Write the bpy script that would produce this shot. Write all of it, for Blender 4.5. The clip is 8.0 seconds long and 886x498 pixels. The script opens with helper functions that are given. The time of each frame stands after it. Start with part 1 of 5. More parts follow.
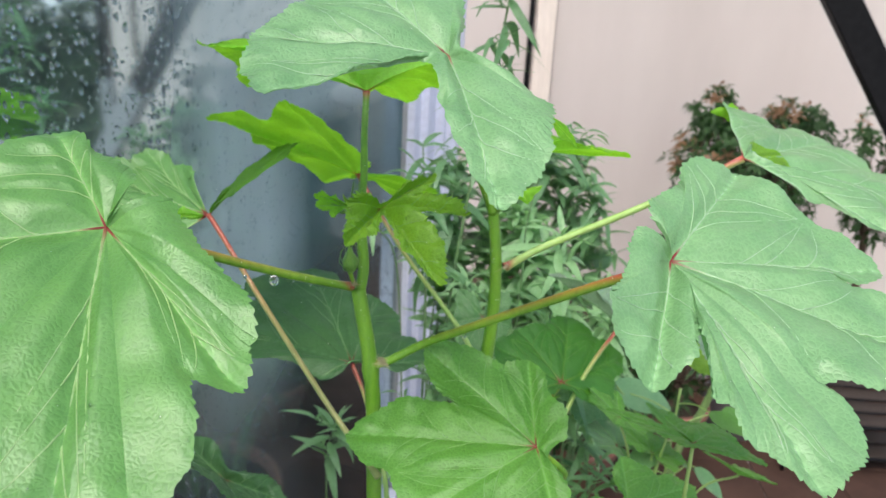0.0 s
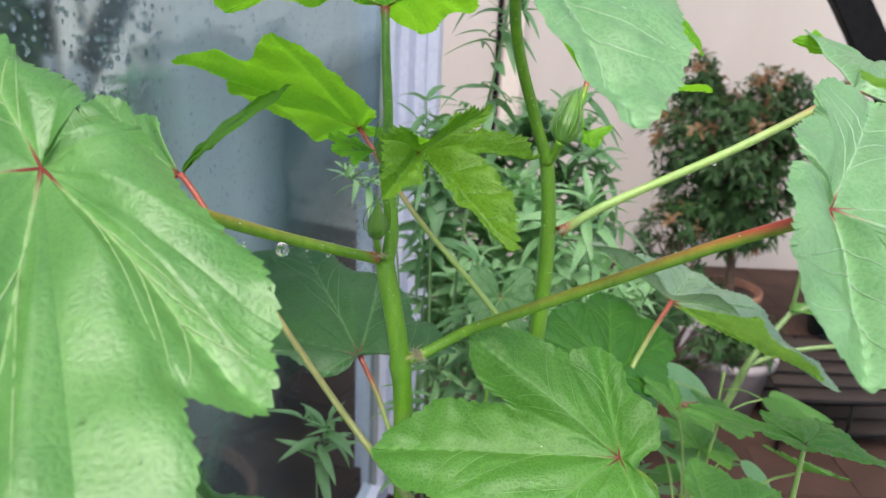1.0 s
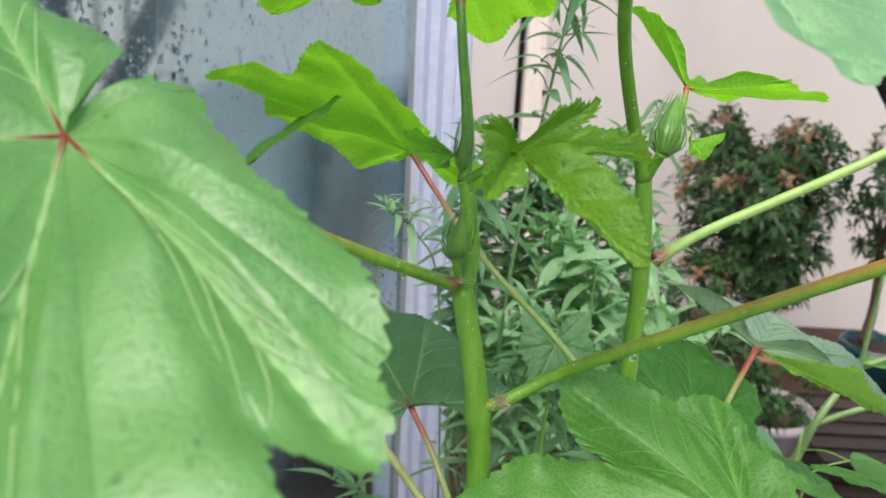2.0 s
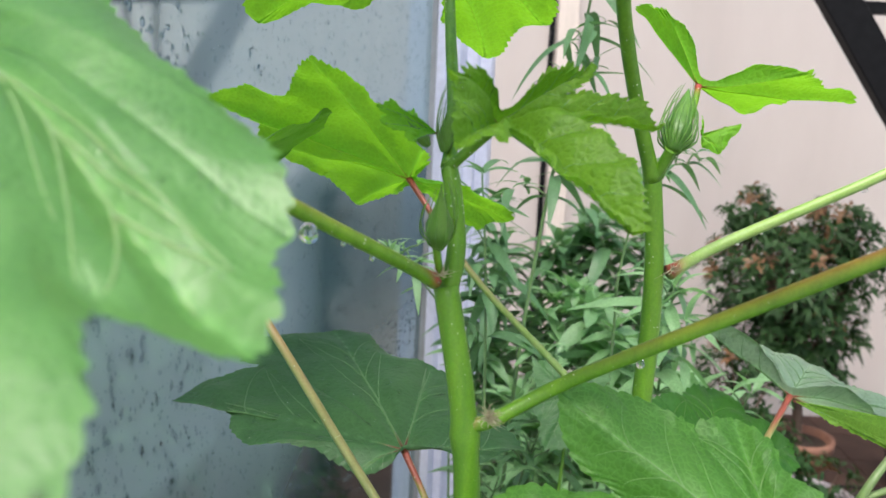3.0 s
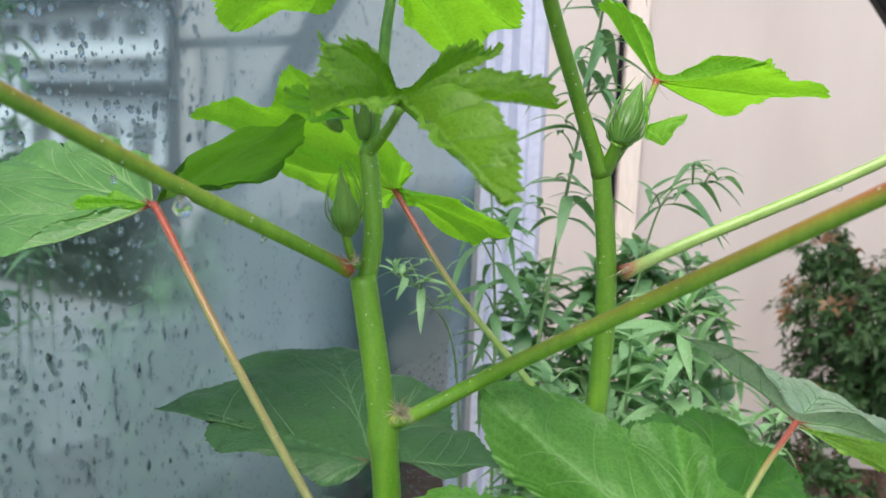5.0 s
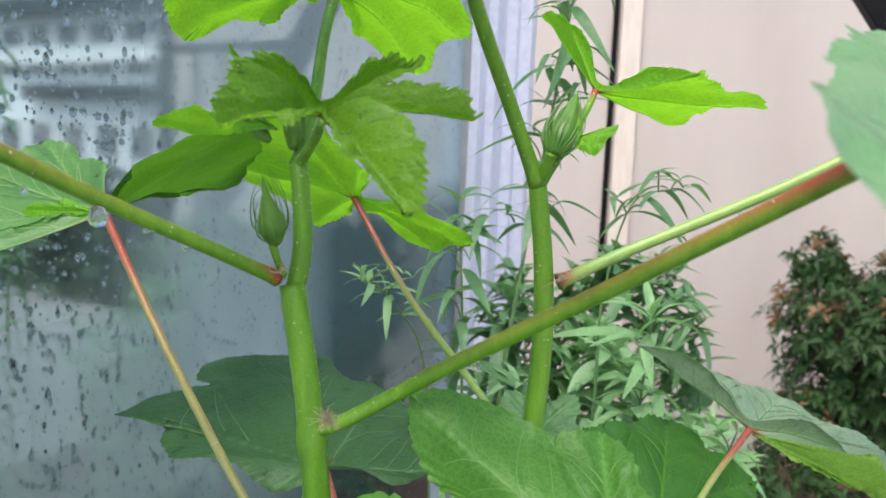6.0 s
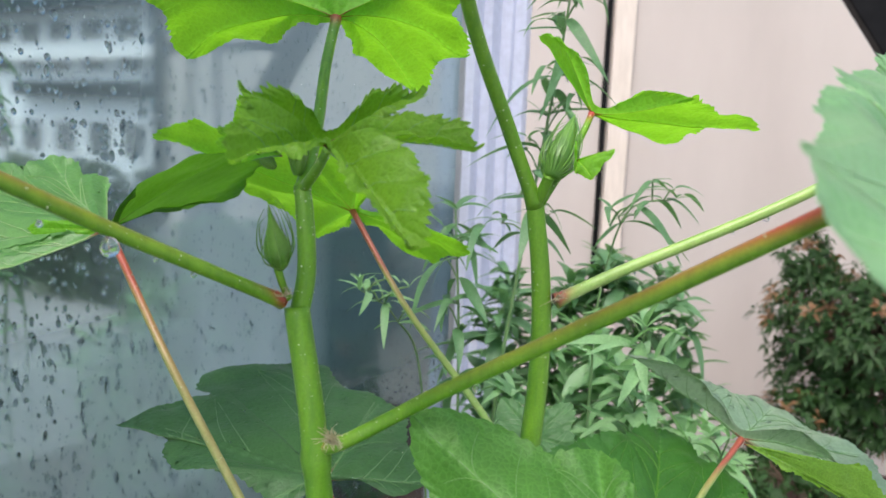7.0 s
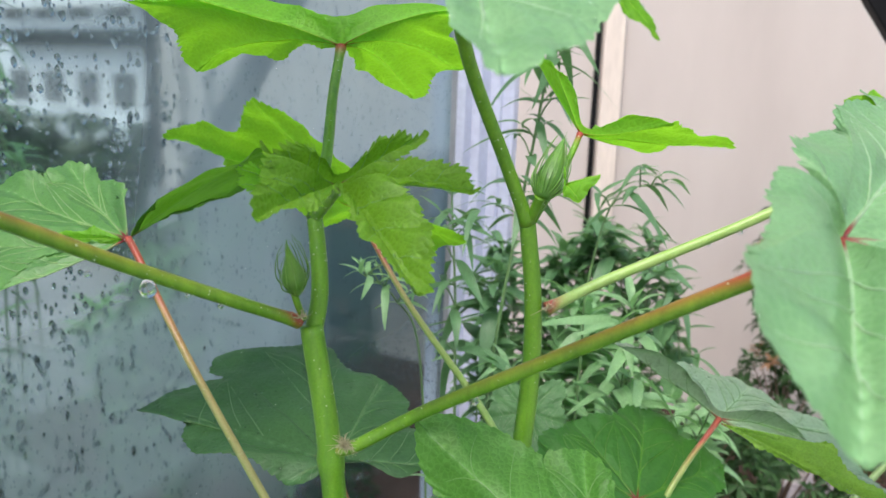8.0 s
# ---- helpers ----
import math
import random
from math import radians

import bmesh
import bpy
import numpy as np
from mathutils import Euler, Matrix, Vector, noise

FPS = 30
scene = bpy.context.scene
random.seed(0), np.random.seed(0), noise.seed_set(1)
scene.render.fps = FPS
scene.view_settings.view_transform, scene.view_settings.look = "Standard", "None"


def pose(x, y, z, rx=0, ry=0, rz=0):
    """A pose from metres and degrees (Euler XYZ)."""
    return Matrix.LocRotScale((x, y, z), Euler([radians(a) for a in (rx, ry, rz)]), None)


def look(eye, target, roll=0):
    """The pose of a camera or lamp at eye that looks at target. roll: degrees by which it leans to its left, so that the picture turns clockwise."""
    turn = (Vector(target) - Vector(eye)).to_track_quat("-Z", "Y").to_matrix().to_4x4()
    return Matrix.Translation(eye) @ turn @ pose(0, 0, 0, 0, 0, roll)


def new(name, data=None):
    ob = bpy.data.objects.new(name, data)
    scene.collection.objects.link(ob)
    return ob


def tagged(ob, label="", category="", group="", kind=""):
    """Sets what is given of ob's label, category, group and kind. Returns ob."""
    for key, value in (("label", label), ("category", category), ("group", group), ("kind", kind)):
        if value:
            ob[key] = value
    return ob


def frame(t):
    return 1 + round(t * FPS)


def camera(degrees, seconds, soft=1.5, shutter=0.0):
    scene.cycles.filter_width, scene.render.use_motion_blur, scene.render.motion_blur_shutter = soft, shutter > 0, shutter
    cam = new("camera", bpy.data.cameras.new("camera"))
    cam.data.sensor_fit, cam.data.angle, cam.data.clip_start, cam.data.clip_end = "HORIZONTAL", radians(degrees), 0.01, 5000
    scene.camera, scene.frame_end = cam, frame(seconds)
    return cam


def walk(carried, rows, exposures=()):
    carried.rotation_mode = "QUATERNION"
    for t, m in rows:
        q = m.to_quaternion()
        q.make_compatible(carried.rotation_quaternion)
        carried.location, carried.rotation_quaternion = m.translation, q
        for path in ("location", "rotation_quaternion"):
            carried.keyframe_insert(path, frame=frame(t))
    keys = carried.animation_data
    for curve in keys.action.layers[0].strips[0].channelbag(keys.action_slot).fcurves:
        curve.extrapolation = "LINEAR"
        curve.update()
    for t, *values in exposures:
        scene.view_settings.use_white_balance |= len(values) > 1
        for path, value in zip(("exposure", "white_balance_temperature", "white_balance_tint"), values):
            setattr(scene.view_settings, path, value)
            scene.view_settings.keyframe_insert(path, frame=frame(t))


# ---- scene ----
cam = camera(56.0, 8.0)
PATH = [
    (0, (0.054, -0.146, 1.763), (0.004, 1.73, 1.077), 3.1),
    (0.5, (0.021, -0.068, 1.721), (0.027, 1.808, 1.026), 3.1),
    (1, (-0.015, 0.011, 1.682), (0.035, 1.878, 0.966), 2.9),
    (1.2, (-0.029, 0.038, 1.672), (0.046, 1.902, 0.954), 2.9),
    (1.5, (-0.046, 0.068, 1.656), (0.021, 1.943, 0.963), 3.1),
    (2, (-0.060, 0.093, 1.627), (-0.036, 2.006, 1.042), 3.0),
    (2.2, (-0.052, 0.102, 1.612), (-0.046, 2.032, 1.093), 2.9),
    (3.3, (-0.025, 0.135, 1.552), (-0.109, 2.105, 1.212), 2.5),
    (3.5, (-0.018, 0.134, 1.551), (-0.124, 2.105, 1.228), 2.4),
    (4, (0.003, 0.139, 1.546), (-0.181, 2.109, 1.26), 2.1),
    (4.5, (0.031, 0.141, 1.537), (-0.208, 2.107, 1.261), 2.1),
    (5, (0.055, 0.147, 1.533), (-0.206, 2.112, 1.265), 2.2),
    (5.2, (0.069, 0.149, 1.536), (-0.209, 2.11, 1.26), 2.3),
    (6.5, (0.094, 0.145, 1.539), (-0.156, 2.114, 1.291), 2.4),
    (7, (0.089, 0.138, 1.553), (-0.156, 2.105, 1.288), 2.4),
    (7.5, (0.087, 0.119, 1.574), (-0.151, 2.081, 1.267), 2.1),
    (8, (0.088, 0.101, 1.603), (-0.135, 2.049, 1.213), 2.1),
]
walk(cam, [(t, look(eye, target, roll)) for t, eye, target, roll in PATH])
cam.data.dof.use_dof, cam.data.dof.focus_distance, cam.data.dof.aperture_fstop = True, 0.57, 12.0

# ---- light: a bright rainy-day sky, one wide soft sun ----
world = bpy.data.worlds.new("sky")
scene.world = world
world.use_nodes = True
wn = world.node_tree.nodes
sky = wn.new("ShaderNodeTexSky")
sky.sky_type, sky.sun_disc, sky.sun_elevation, sky.sun_rotation = 'NISHITA', False, radians(58), radians(200)
sky.dust_density, sky.air_density, sky.ozone_density = 4.0, 1.0, 1.0
wn["Background"].inputs["Strength"].default_value = 0.13
world.node_tree.links.new(sky.outputs[0], wn["Background"].inputs["Color"])
sun = new("sun", bpy.data.lights.new("sun", "SUN"))
sun.data.energy, sun.data.angle, sun.data.color = 1.4, radians(40), (1.0, 0.97, 0.93)
sun.matrix_world = look((0, 0, 6), (0.5, 2.9, 0.0))
scene.view_settings.exposure = 1.09


# ---- materials ----
def material(name):
    m = bpy.data.materials.new(name)
    m.use_nodes = True
    return m, m.node_tree, m.node_tree.nodes["Principled BSDF"], m.node_tree.nodes["Material Output"]


def noise_tex(nt, scale, detail=4.0, rough=0.55, stretch=None):
    co = nt.nodes.new("ShaderNodeTexCoord")
    out = co.outputs["Object"]
    if stretch:
        mp = nt.nodes.new("ShaderNodeMapping")
        mp.inputs["Scale"].default_value = stretch
        nt.links.new(out, mp.inputs["Vector"])
        out = mp.outputs[0]
    n = nt.nodes.new("ShaderNodeTexNoise")
    n.inputs["Scale"].default_value, n.inputs["Detail"].default_value, n.inputs["Roughness"].default_value = scale, detail, rough
    nt.links.new(out, n.inputs["Vector"])
    return n.outputs["Fac"]


def ramp(nt, fac, stops):
    r = nt.nodes.new("ShaderNodeValToRGB")
    while len(r.color_ramp.elements) < len(stops):
        r.color_ramp.elements.new(0.5)
    for e, (p, c) in zip(r.color_ramp.elements, stops):
        e.position, e.color = p, (*c, 1) if len(c) == 3 else c
    nt.links.new(fac, r.inputs["Fac"])
    return r.outputs["Color"]


def blend(nt, fac, a, b, mode='MIX'):
    x = nt.nodes.new("ShaderNodeMix")
    x.data_type, x.blend_type = 'RGBA', mode
    for sock, v in ((x.inputs[0], fac), (x.inputs[6], a), (x.inputs[7], b)):
        if isinstance(v, (int, float)):
            sock.default_value = v
        elif isinstance(v, tuple):
            sock.default_value = (*v, 1)
        else:
            nt.links.new(v, sock)
    return x.outputs[2]


def bump(nt, bsdf, height, strength, dist):
    b = nt.nodes.new("ShaderNodeBump")
    b.inputs["Strength"].default_value, b.inputs["Distance"].default_value = strength, dist
    nt.links.new(height, b.inputs["Height"])
    nt.links.new(b.outputs[0], bsdf.inputs["Normal"])
    return b.outputs[0]


def plain(name, a, b, scale=30.0, rough=0.6, metal=0.0, relief=0.3, dist=0.002, stretch=None, spec=0.5, grain=0.35):
    """Two tones mottled at two scales, with fine relief."""
    m, nt, p, _ = material(name)
    big, fine = noise_tex(nt, scale, 5, 0.6, stretch), noise_tex(nt, scale * 9, 3, 0.6, stretch)
    col = ramp(nt, big, [(0.32, a), (0.68, b)])
    col = blend(nt, grain, col, ramp(nt, fine, [(0.3, (0.55, 0.55, 0.55)), (0.7, (1.0, 1.0, 1.0))]), 'MULTIPLY')
    nt.links.new(col, p.inputs["Base Color"])
    p.inputs["Roughness"].default_value, p.inputs["Metallic"].default_value = rough, metal
    p.inputs["Specular IOR Level"].default_value = spec
    bump(nt, p, fine, relief, dist)
    return m


def leaf_material(name, dark, light, through_tone, part=0.35, rough=0.42, cell=170.0, spec=0.5, pale=0.5, film=0.0, relief=0.16):
    """A leaf blade: mottled green, netted with fine veins, letting light through."""
    m, nt, p, out = material(name)
    big, fine = noise_tex(nt, 26, 4), noise_tex(nt, 260, 3)
    vo = nt.nodes.new("ShaderNodeTexVoronoi")
    vo.feature = 'DISTANCE_TO_EDGE'
    vo.inputs["Scale"].default_value = cell
    co = nt.nodes.new("ShaderNodeTexCoord")
    bend = nt.nodes.new("ShaderNodeTexNoise")
    bend.inputs["Scale"].default_value, bend.inputs["Detail"].default_value = cell * 0.35, 2.0
    nt.links.new(co.outputs["Object"], bend.inputs["Vector"])
    push = nt.nodes.new("ShaderNodeVectorMath")
    push.operation, push.inputs["Scale"].default_value = 'SCALE', 1.4 / cell
    nt.links.new(bend.outputs["Color"], push.inputs[0])
    at = nt.nodes.new("ShaderNodeVectorMath")
    nt.links.new(co.outputs["Object"], at.inputs[0])
    nt.links.new(push.outputs[0], at.inputs[1])
    nt.links.new(at.outputs[0], vo.inputs["Vector"])
    net = ramp(nt, vo.outputs["Distance"], [(0.0, (1, 1, 1)), (0.12, (0, 0, 0))])
    col = ramp(nt, big, [(0.3, dark), (0.7, light)])
    col = blend(nt, 0.24, col, ramp(nt, fine, [(0.3, (0.6, 0.6, 0.6)), (0.7, (1.0, 1.0, 1.0))]), 'MULTIPLY')
    veil = nt.nodes.new("ShaderNodeMath")
    veil.operation = 'MULTIPLY'
    nt.links.new(net, veil.inputs[0])
    veil.inputs[1].default_value = pale * 0.6
    col = blend(nt, veil.outputs[0], col, tuple(min(1, c * 1.9 + 0.02) for c in light))
    rib = nt.nodes.new("ShaderNodeAttribute")
    rib.attribute_name = "rib"
    soft = nt.nodes.new("ShaderNodeMath")
    soft.operation = 'MULTIPLY'
    nt.links.new(rib.outputs["Fac"], soft.inputs[0])
    soft.inputs[1].default_value = 0.7
    col = blend(nt, soft.outputs[0], col, tuple(min(1, c * 1.7 + 0.03) for c in light))
    blot = ramp(nt, noise_tex(nt, 90, 5, 0.65), [(0.52, (0, 0, 0)), (0.72, (1, 1, 1))])
    col = blend(nt, blend(nt, 0.22, (0.0, 0.0, 0.0), blot), col, tuple(min(1, c * 1.35 + 0.02) for c in light))
    nt.links.new(col, p.inputs["Base Color"])
    rr = nt.nodes.new("ShaderNodeMapRange")
    rr.inputs["To Min"].default_value, rr.inputs["To Max"].default_value = rough - 0.06, rough + 0.05
    nt.links.new(big, rr.inputs["Value"])
    nt.links.new(rr.outputs[0], p.inputs["Roughness"])
    p.inputs["Specular IOR Level"].default_value = spec
    p.inputs["Coat Weight"].default_value, p.inputs["Coat Roughness"].default_value = film, 0.40
    p.inputs["Coat IOR"].default_value = 1.5 + 0.1 * film
    inv = nt.nodes.new("ShaderNodeMath")
    inv.operation = 'ADD'
    pillow = nt.nodes.new("ShaderNodeMapRange")
    pillow.interpolation_type = 'SMOOTHSTEP'
    pillow.inputs["From Max"].default_value = 0.4
    nt.links.new(vo.outputs["Distance"], pillow.inputs["Value"])
    nt.links.new(pillow.outputs[0], inv.inputs[0])
    grain = nt.nodes.new("ShaderNodeMath")
    grain.operation = 'MULTIPLY'
    nt.links.new(fine, grain.inputs[0])
    grain.inputs[1].default_value = 0.8
    nt.links.new(grain.outputs[0], inv.inputs[1])
    wrinkle = nt.nodes.new("ShaderNodeMath")
    wrinkle.operation, wrinkle.inputs[1].default_value = 'MULTIPLY_ADD', 2.6
    nt.links.new(noise_tex(nt, 105, 3, 0.55), wrinkle.inputs[0])
    nt.links.new(inv.outputs[0], wrinkle.inputs[2])
    nrm = bump(nt, p, wrinkle.outputs[0], relief, 0.0014)
    nt.links.new(nrm, p.inputs["Coat Normal"])
    tr = nt.nodes.new("ShaderNodeBsdfTranslucent")
    nt.links.new(blend(nt, 0.5, col, through_tone), tr.inputs["Color"])
    nt.links.new(nrm, tr.inputs["Normal"])
    mx = nt.nodes.new("ShaderNodeMixShader")
    mx.inputs[0].default_value = part
    nt.links.new(p.outputs[0], mx.inputs[1])
    nt.links.new(tr.outputs[0], mx.inputs[2])
    nt.links.new(mx.outputs[0], out.inputs["Surface"])
    return m


def stem_material(name, a, b, red, glow=0.0):
    """Green stalk, reddened where the mesh's own red layer says so, streaked along and finely hairy."""
    m, nt, p, _ = material(name)
    big, fine = noise_tex(nt, 110, 4, 0.6, (1, 1, 0.12)), noise_tex(nt, 700, 2)
    col = ramp(nt, big, [(0.3, a), (0.66, b)])
    at = nt.nodes.new("ShaderNodeAttribute")
    at.attribute_name = "red"
    col = blend(nt, at.outputs["Fac"], col, red)
    col = blend(nt, 0.3, col, ramp(nt, fine, [(0.35, (0.6, 0.6, 0.6)), (0.62, (1, 1, 1))]), 'MULTIPLY')
    nt.links.new(col, p.inputs["Base Color"])
    p.inputs["Roughness"].default_value = 0.36
    p.inputs["Subsurface Weight"].default_value = 0.15
    p.inputs["Subsurface Radius"].default_value = (0.002, 0.004, 0.001)
    bump(nt, p, fine, 0.25, 0.0006)
    if glow:
        tr, mx = nt.nodes.new("ShaderNodeBsdfTranslucent"), nt.nodes.new("ShaderNodeMixShader")
        nt.links.new(col, tr.inputs["Color"])
        mx.inputs[0].default_value = glow
        nt.links.new(p.outputs[0], mx.inputs[1])
        nt.links.new(tr.outputs[0], mx.inputs[2])
        nt.links.new(mx.outputs[0], nt.nodes["Material Output"].inputs["Surface"])
    return m


BLADE = leaf_material("okra_leaf", (0.092, 0.262, 0.05), (0.155, 0.365, 0.085), (0.26, 0.64, 0.04), 0.34, 0.45, pale=0.2, spec=0.5, cell=260, film=0.75, relief=0.15)
BLADE_FRESH = leaf_material("okra_leaf_fresh", (0.078, 0.24, 0.032), (0.125, 0.32, 0.055), (0.24, 0.62, 0.03), 0.34, 0.45, pale=0.4, spec=0.45, cell=260, film=0.2)
# paler, greyer copy of the leaf green, sky sheen painted into the base
BLADE_PALE_SHEEN = leaf_material("okra_leaf_pale_sheen", (0.135, 0.305, 0.115), (0.20, 0.385, 0.165), (0.22, 0.60, 0.08), 0.28, 0.44, pale=0.3, spec=0.5, cell=230, film=0.62, relief=0.18)
# darker copy of the leaf green, with the shade low in the plant put in
BLADE_SHADED = leaf_material("okra_leaf_shaded", (0.045, 0.125, 0.04), (0.06, 0.155, 0.052), (0.12, 0.36, 0.03), 0.18, 0.50, pale=0.2, spec=0.45, film=0.12)
BLADE_MID = leaf_material("okra_leaf_mid", (0.04, 0.155, 0.022), (0.062, 0.205, 0.032), (0.18, 0.55, 0.02), 0.32, 0.48, pale=0.2, film=0.06, spec=0.4)
# darker green carries the shading of the lobe that faces away
BLADE_CUP_SHADE = leaf_material("okra_leaf_cupped_shade", (0.062, 0.19, 0.012), (0.092, 0.245, 0.018), (0.2, 0.55, 0.012), 0.38, 0.55, pale=0.15, film=0.0, spec=0.25)
BLADE_HERB = leaf_material("okra_leaf_dull", (0.06, 0.16, 0.055), (0.09, 0.215, 0.075), (0.16, 0.42, 0.05), 0.25, 0.5, pale=0.3, spec=0.4)
# wet gloss, plus grey sky sheen mixed into the green itself
BLADE_WET_SHEEN = leaf_material("okra_leaf_wet_sheen", (0.17, 0.27, 0.16), (0.22, 0.33, 0.20), (0.22, 0.55, 0.04), 0.2, 0.32, pale=0.2, spec=0.8, film=0.3)
BLADE_LIME = leaf_material("okra_leaf_young", (0.16, 0.42, 0.02), (0.22, 0.52, 0.03), (0.44, 0.95, 0.02), 0.55, 0.5, pale=0.25, cell=210, relief=0.25)
BLADE_NEW = leaf_material("okra_leaf_bud", (0.115, 0.255, 0.018), (0.175, 0.345, 0.028), (0.36, 0.76, 0.02), 0.5, 0.45, cell=300, pale=0.4, relief=0.22)
HERB = leaf_material("herb_leaf", (0.085, 0.19, 0.085), (0.14, 0.28, 0.13), (0.25, 0.55, 0.08), 0.35, 0.4, cell=300)
HERB_LIGHT = leaf_material("herb_leaf_light", (0.19, 0.36, 0.16), (0.29, 0.49, 0.25), (0.30, 0.65, 0.10), 0.4, 0.4, cell=300)
SHRUB_GREEN = leaf_material("shrub_leaf", (0.012, 0.036, 0.010), (0.036, 0.090, 0.022), (0.06, 0.18, 0.02), 0.2, 0.5, cell=120, spec=0.25)
SHRUB_RUST = leaf_material("shrub_leaf_rust", (0.14, 0.075, 0.03), (0.24, 0.13, 0.06), (0.5, 0.2, 0.08), 0.3, 0.4, cell=120)
VEIN = stem_material("vein", (0.32, 0.53, 0.19), (0.41, 0.61, 0.27), (0.27, 0.025, 0.025), 0.3)
VEIN_PALE = stem_material("vein_pale", (0.33, 0.53, 0.29), (0.42, 0.61, 0.38), (0.27, 0.025, 0.025), 0.3)
VEIN_SOFT = stem_material("vein_soft", (0.19, 0.41, 0.10), (0.25, 0.48, 0.14), (0.27, 0.03, 0.025), 0.3)
VEIN_LIME = stem_material("vein_lime", (0.50, 0.78, 0.08), (0.62, 0.9, 0.12), (0.4, 0.05, 0.03), 0.75)
VEIN_CUP = stem_material("vein_cupped", (0.08, 0.24, 0.015), (0.10, 0.28, 0.02), (0.2, 0.03, 0.02))
VEIN_DULL = stem_material("vein_dull", (0.12, 0.25, 0.09), (0.16, 0.30, 0.115), (0.2, 0.03, 0.02))
STALK = stem_material("stalk", (0.095, 0.25, 0.015), (0.175, 0.37, 0.022), (0.38, 0.06, 0.04))
STALK_PALE = stem_material("stalk_pale", (0.27, 0.43, 0.10), (0.34, 0.50, 0.15), (0.36, 0.09, 0.06))
STALK_PINK = stem_material("stalk_pink", (0.24, 0.32, 0.10), (0.32, 0.40, 0.14), (0.38, 0.08, 0.055))
STALK_DULL = stem_material("seedling_stalk", (0.12, 0.21, 0.06), (0.19, 0.29, 0.10), (0.3, 0.1, 0.06))
STALK_HERB = stem_material("herb_stalk", (0.10, 0.20, 0.07), (0.17, 0.29, 0.11), (0.25, 0.12, 0.08))
BUD = stem_material("bud", (0.085, 0.22, 0.03), (0.16, 0.33, 0.05), (0.4, 0.1, 0.05))
SAP = plain("sap_beads", (0.62, 0.70, 0.48), (0.75, 0.80, 0.62), 300, 0.15)
FUZZ = plain("fuzz", (0.40, 0.34, 0.20), (0.62, 0.57, 0.40), 300, 0.8)
BARK = plain("bark", (0.07, 0.045, 0.03), (0.14, 0.09, 0.06), 60, 0.8)


# ---- mesh helpers ----
def part(name, bm, mat, parent=None, label="", smooth=True, kind=""):
    me = bpy.data.meshes.new(name)
    bm.normal_update()
    bm.to_mesh(me)
    bm.free()
    for m in (mat if isinstance(mat, (list, tuple)) else [mat]):
        me.materials.append(m)
    if smooth:
        me.polygons.foreach_set("use_smooth", [True] * len(me.polygons))
    ob = new(name, me)
    if parent:
        ob.parent = parent
        top = parent
        while top.parent:
            top = top.parent
        if top.type == 'EMPTY' and parent is top:
            ob.matrix_parent_inverse = Matrix.Translation(-top.location)
    return tagged(ob, label, kind=kind)


def root(name, at, label, category, group="", kind=""):
    ob = new(name)
    ob.location = at
    ob.empty_display_size = 0.02
    return tagged(ob, label, category, group, kind)


def box(bm, lo, hi, bevel=0.0):
    c = [(a + b) / 2 for a, b in zip(lo, hi)]
    s = [abs(b - a) for a, b in zip(lo, hi)]
    got = bmesh.ops.create_cube(bm, size=1, matrix=Matrix.LocRotScale(c, None, s))
    if bevel:
        es = list({e for v in got["verts"] for e in v.link_edges})
        bmesh.ops.bevel(bm, geom=es, offset=bevel, segments=2, affect='EDGES', profile=0.5)
    return bm


def beam(bm, a, b, w, h, bevel=0.003):
    """A square bar from a to b."""
    a, b = Vector(a), Vector(b)
    turn = (b - a).to_track_quat('Z', 'X').to_matrix().to_4x4()
    got = bmesh.ops.create_cube(bm, size=1, matrix=Matrix.Translation((a + b) / 2) @ turn @ Matrix.Diagonal((w, h, (b - a).length, 1)))
    if bevel:
        es = list({e for v in got["verts"] for e in v.link_edges})
        bmesh.ops.bevel(bm, geom=es, offset=bevel, segments=1, affect='EDGES')
    return bm


def spline(pts, steps):
    """Catmull-Rom through the points."""
    pts = [Vector(p) for p in pts]
    ext = [pts[0] * 2 - pts[1]] + pts + [pts[-1] * 2 - pts[-2]]
    out = []
    for i in range(1, len(ext) - 2):
        a, b, c, d = ext[i - 1:i + 3]
        for k in range(steps):
            t = k / steps
            out.append(0.5 * ((2 * b) + (c - a) * t + (2 * a - 5 * b + 4 * c - d) * t * t + (3 * b - a - 3 * c + d) * t ** 3))
    out.append(pts[-1])
    return out


def sweep(bm, path, radius, sides=10, red=None, cap=True):
    """A round tube along the path; radius and red are functions of 0..1 along it."""
    lay = bm.verts.layers.float.get("red") or bm.verts.layers.float.new("red")
    n, rings = len(path), []
    up = Vector((0.13, 0.31, 0.94))
    for i, p in enumerate(path):
        d = (path[min(i + 1, n - 1)] - path[max(i - 1, 0)]).normalized()
        x = d.cross(up)
        x = x.normalized() if x.length > 1e-4 else d.orthogonal().normalized()
        y = d.cross(x)
        t = i / max(1, n - 1)
        r = radius(t)
        ring = []
        for k in range(sides):
            a = 2 * math.pi * k / sides
            o = x * math.cos(a) + y * math.sin(a)
            v = bm.verts.new(p + o * r)
            g = red(t) if red else 0.0
            v[lay] = min(1.0, max(0.0, g * (0.35 + 1.0 * o.z) + max(0.0, g - 0.62) * 2.2))
            ring.append(v)
        rings.append(ring)
    for a, b in zip(rings, rings[1:]):
        for k in range(sides):
            bm.faces.new((a[k], a[(k + 1) % sides], b[(k + 1) % sides], b[k]))
    if cap:
        bm.faces.new(rings[0][::-1])
        bm.faces.new(rings[-1])
    return bm


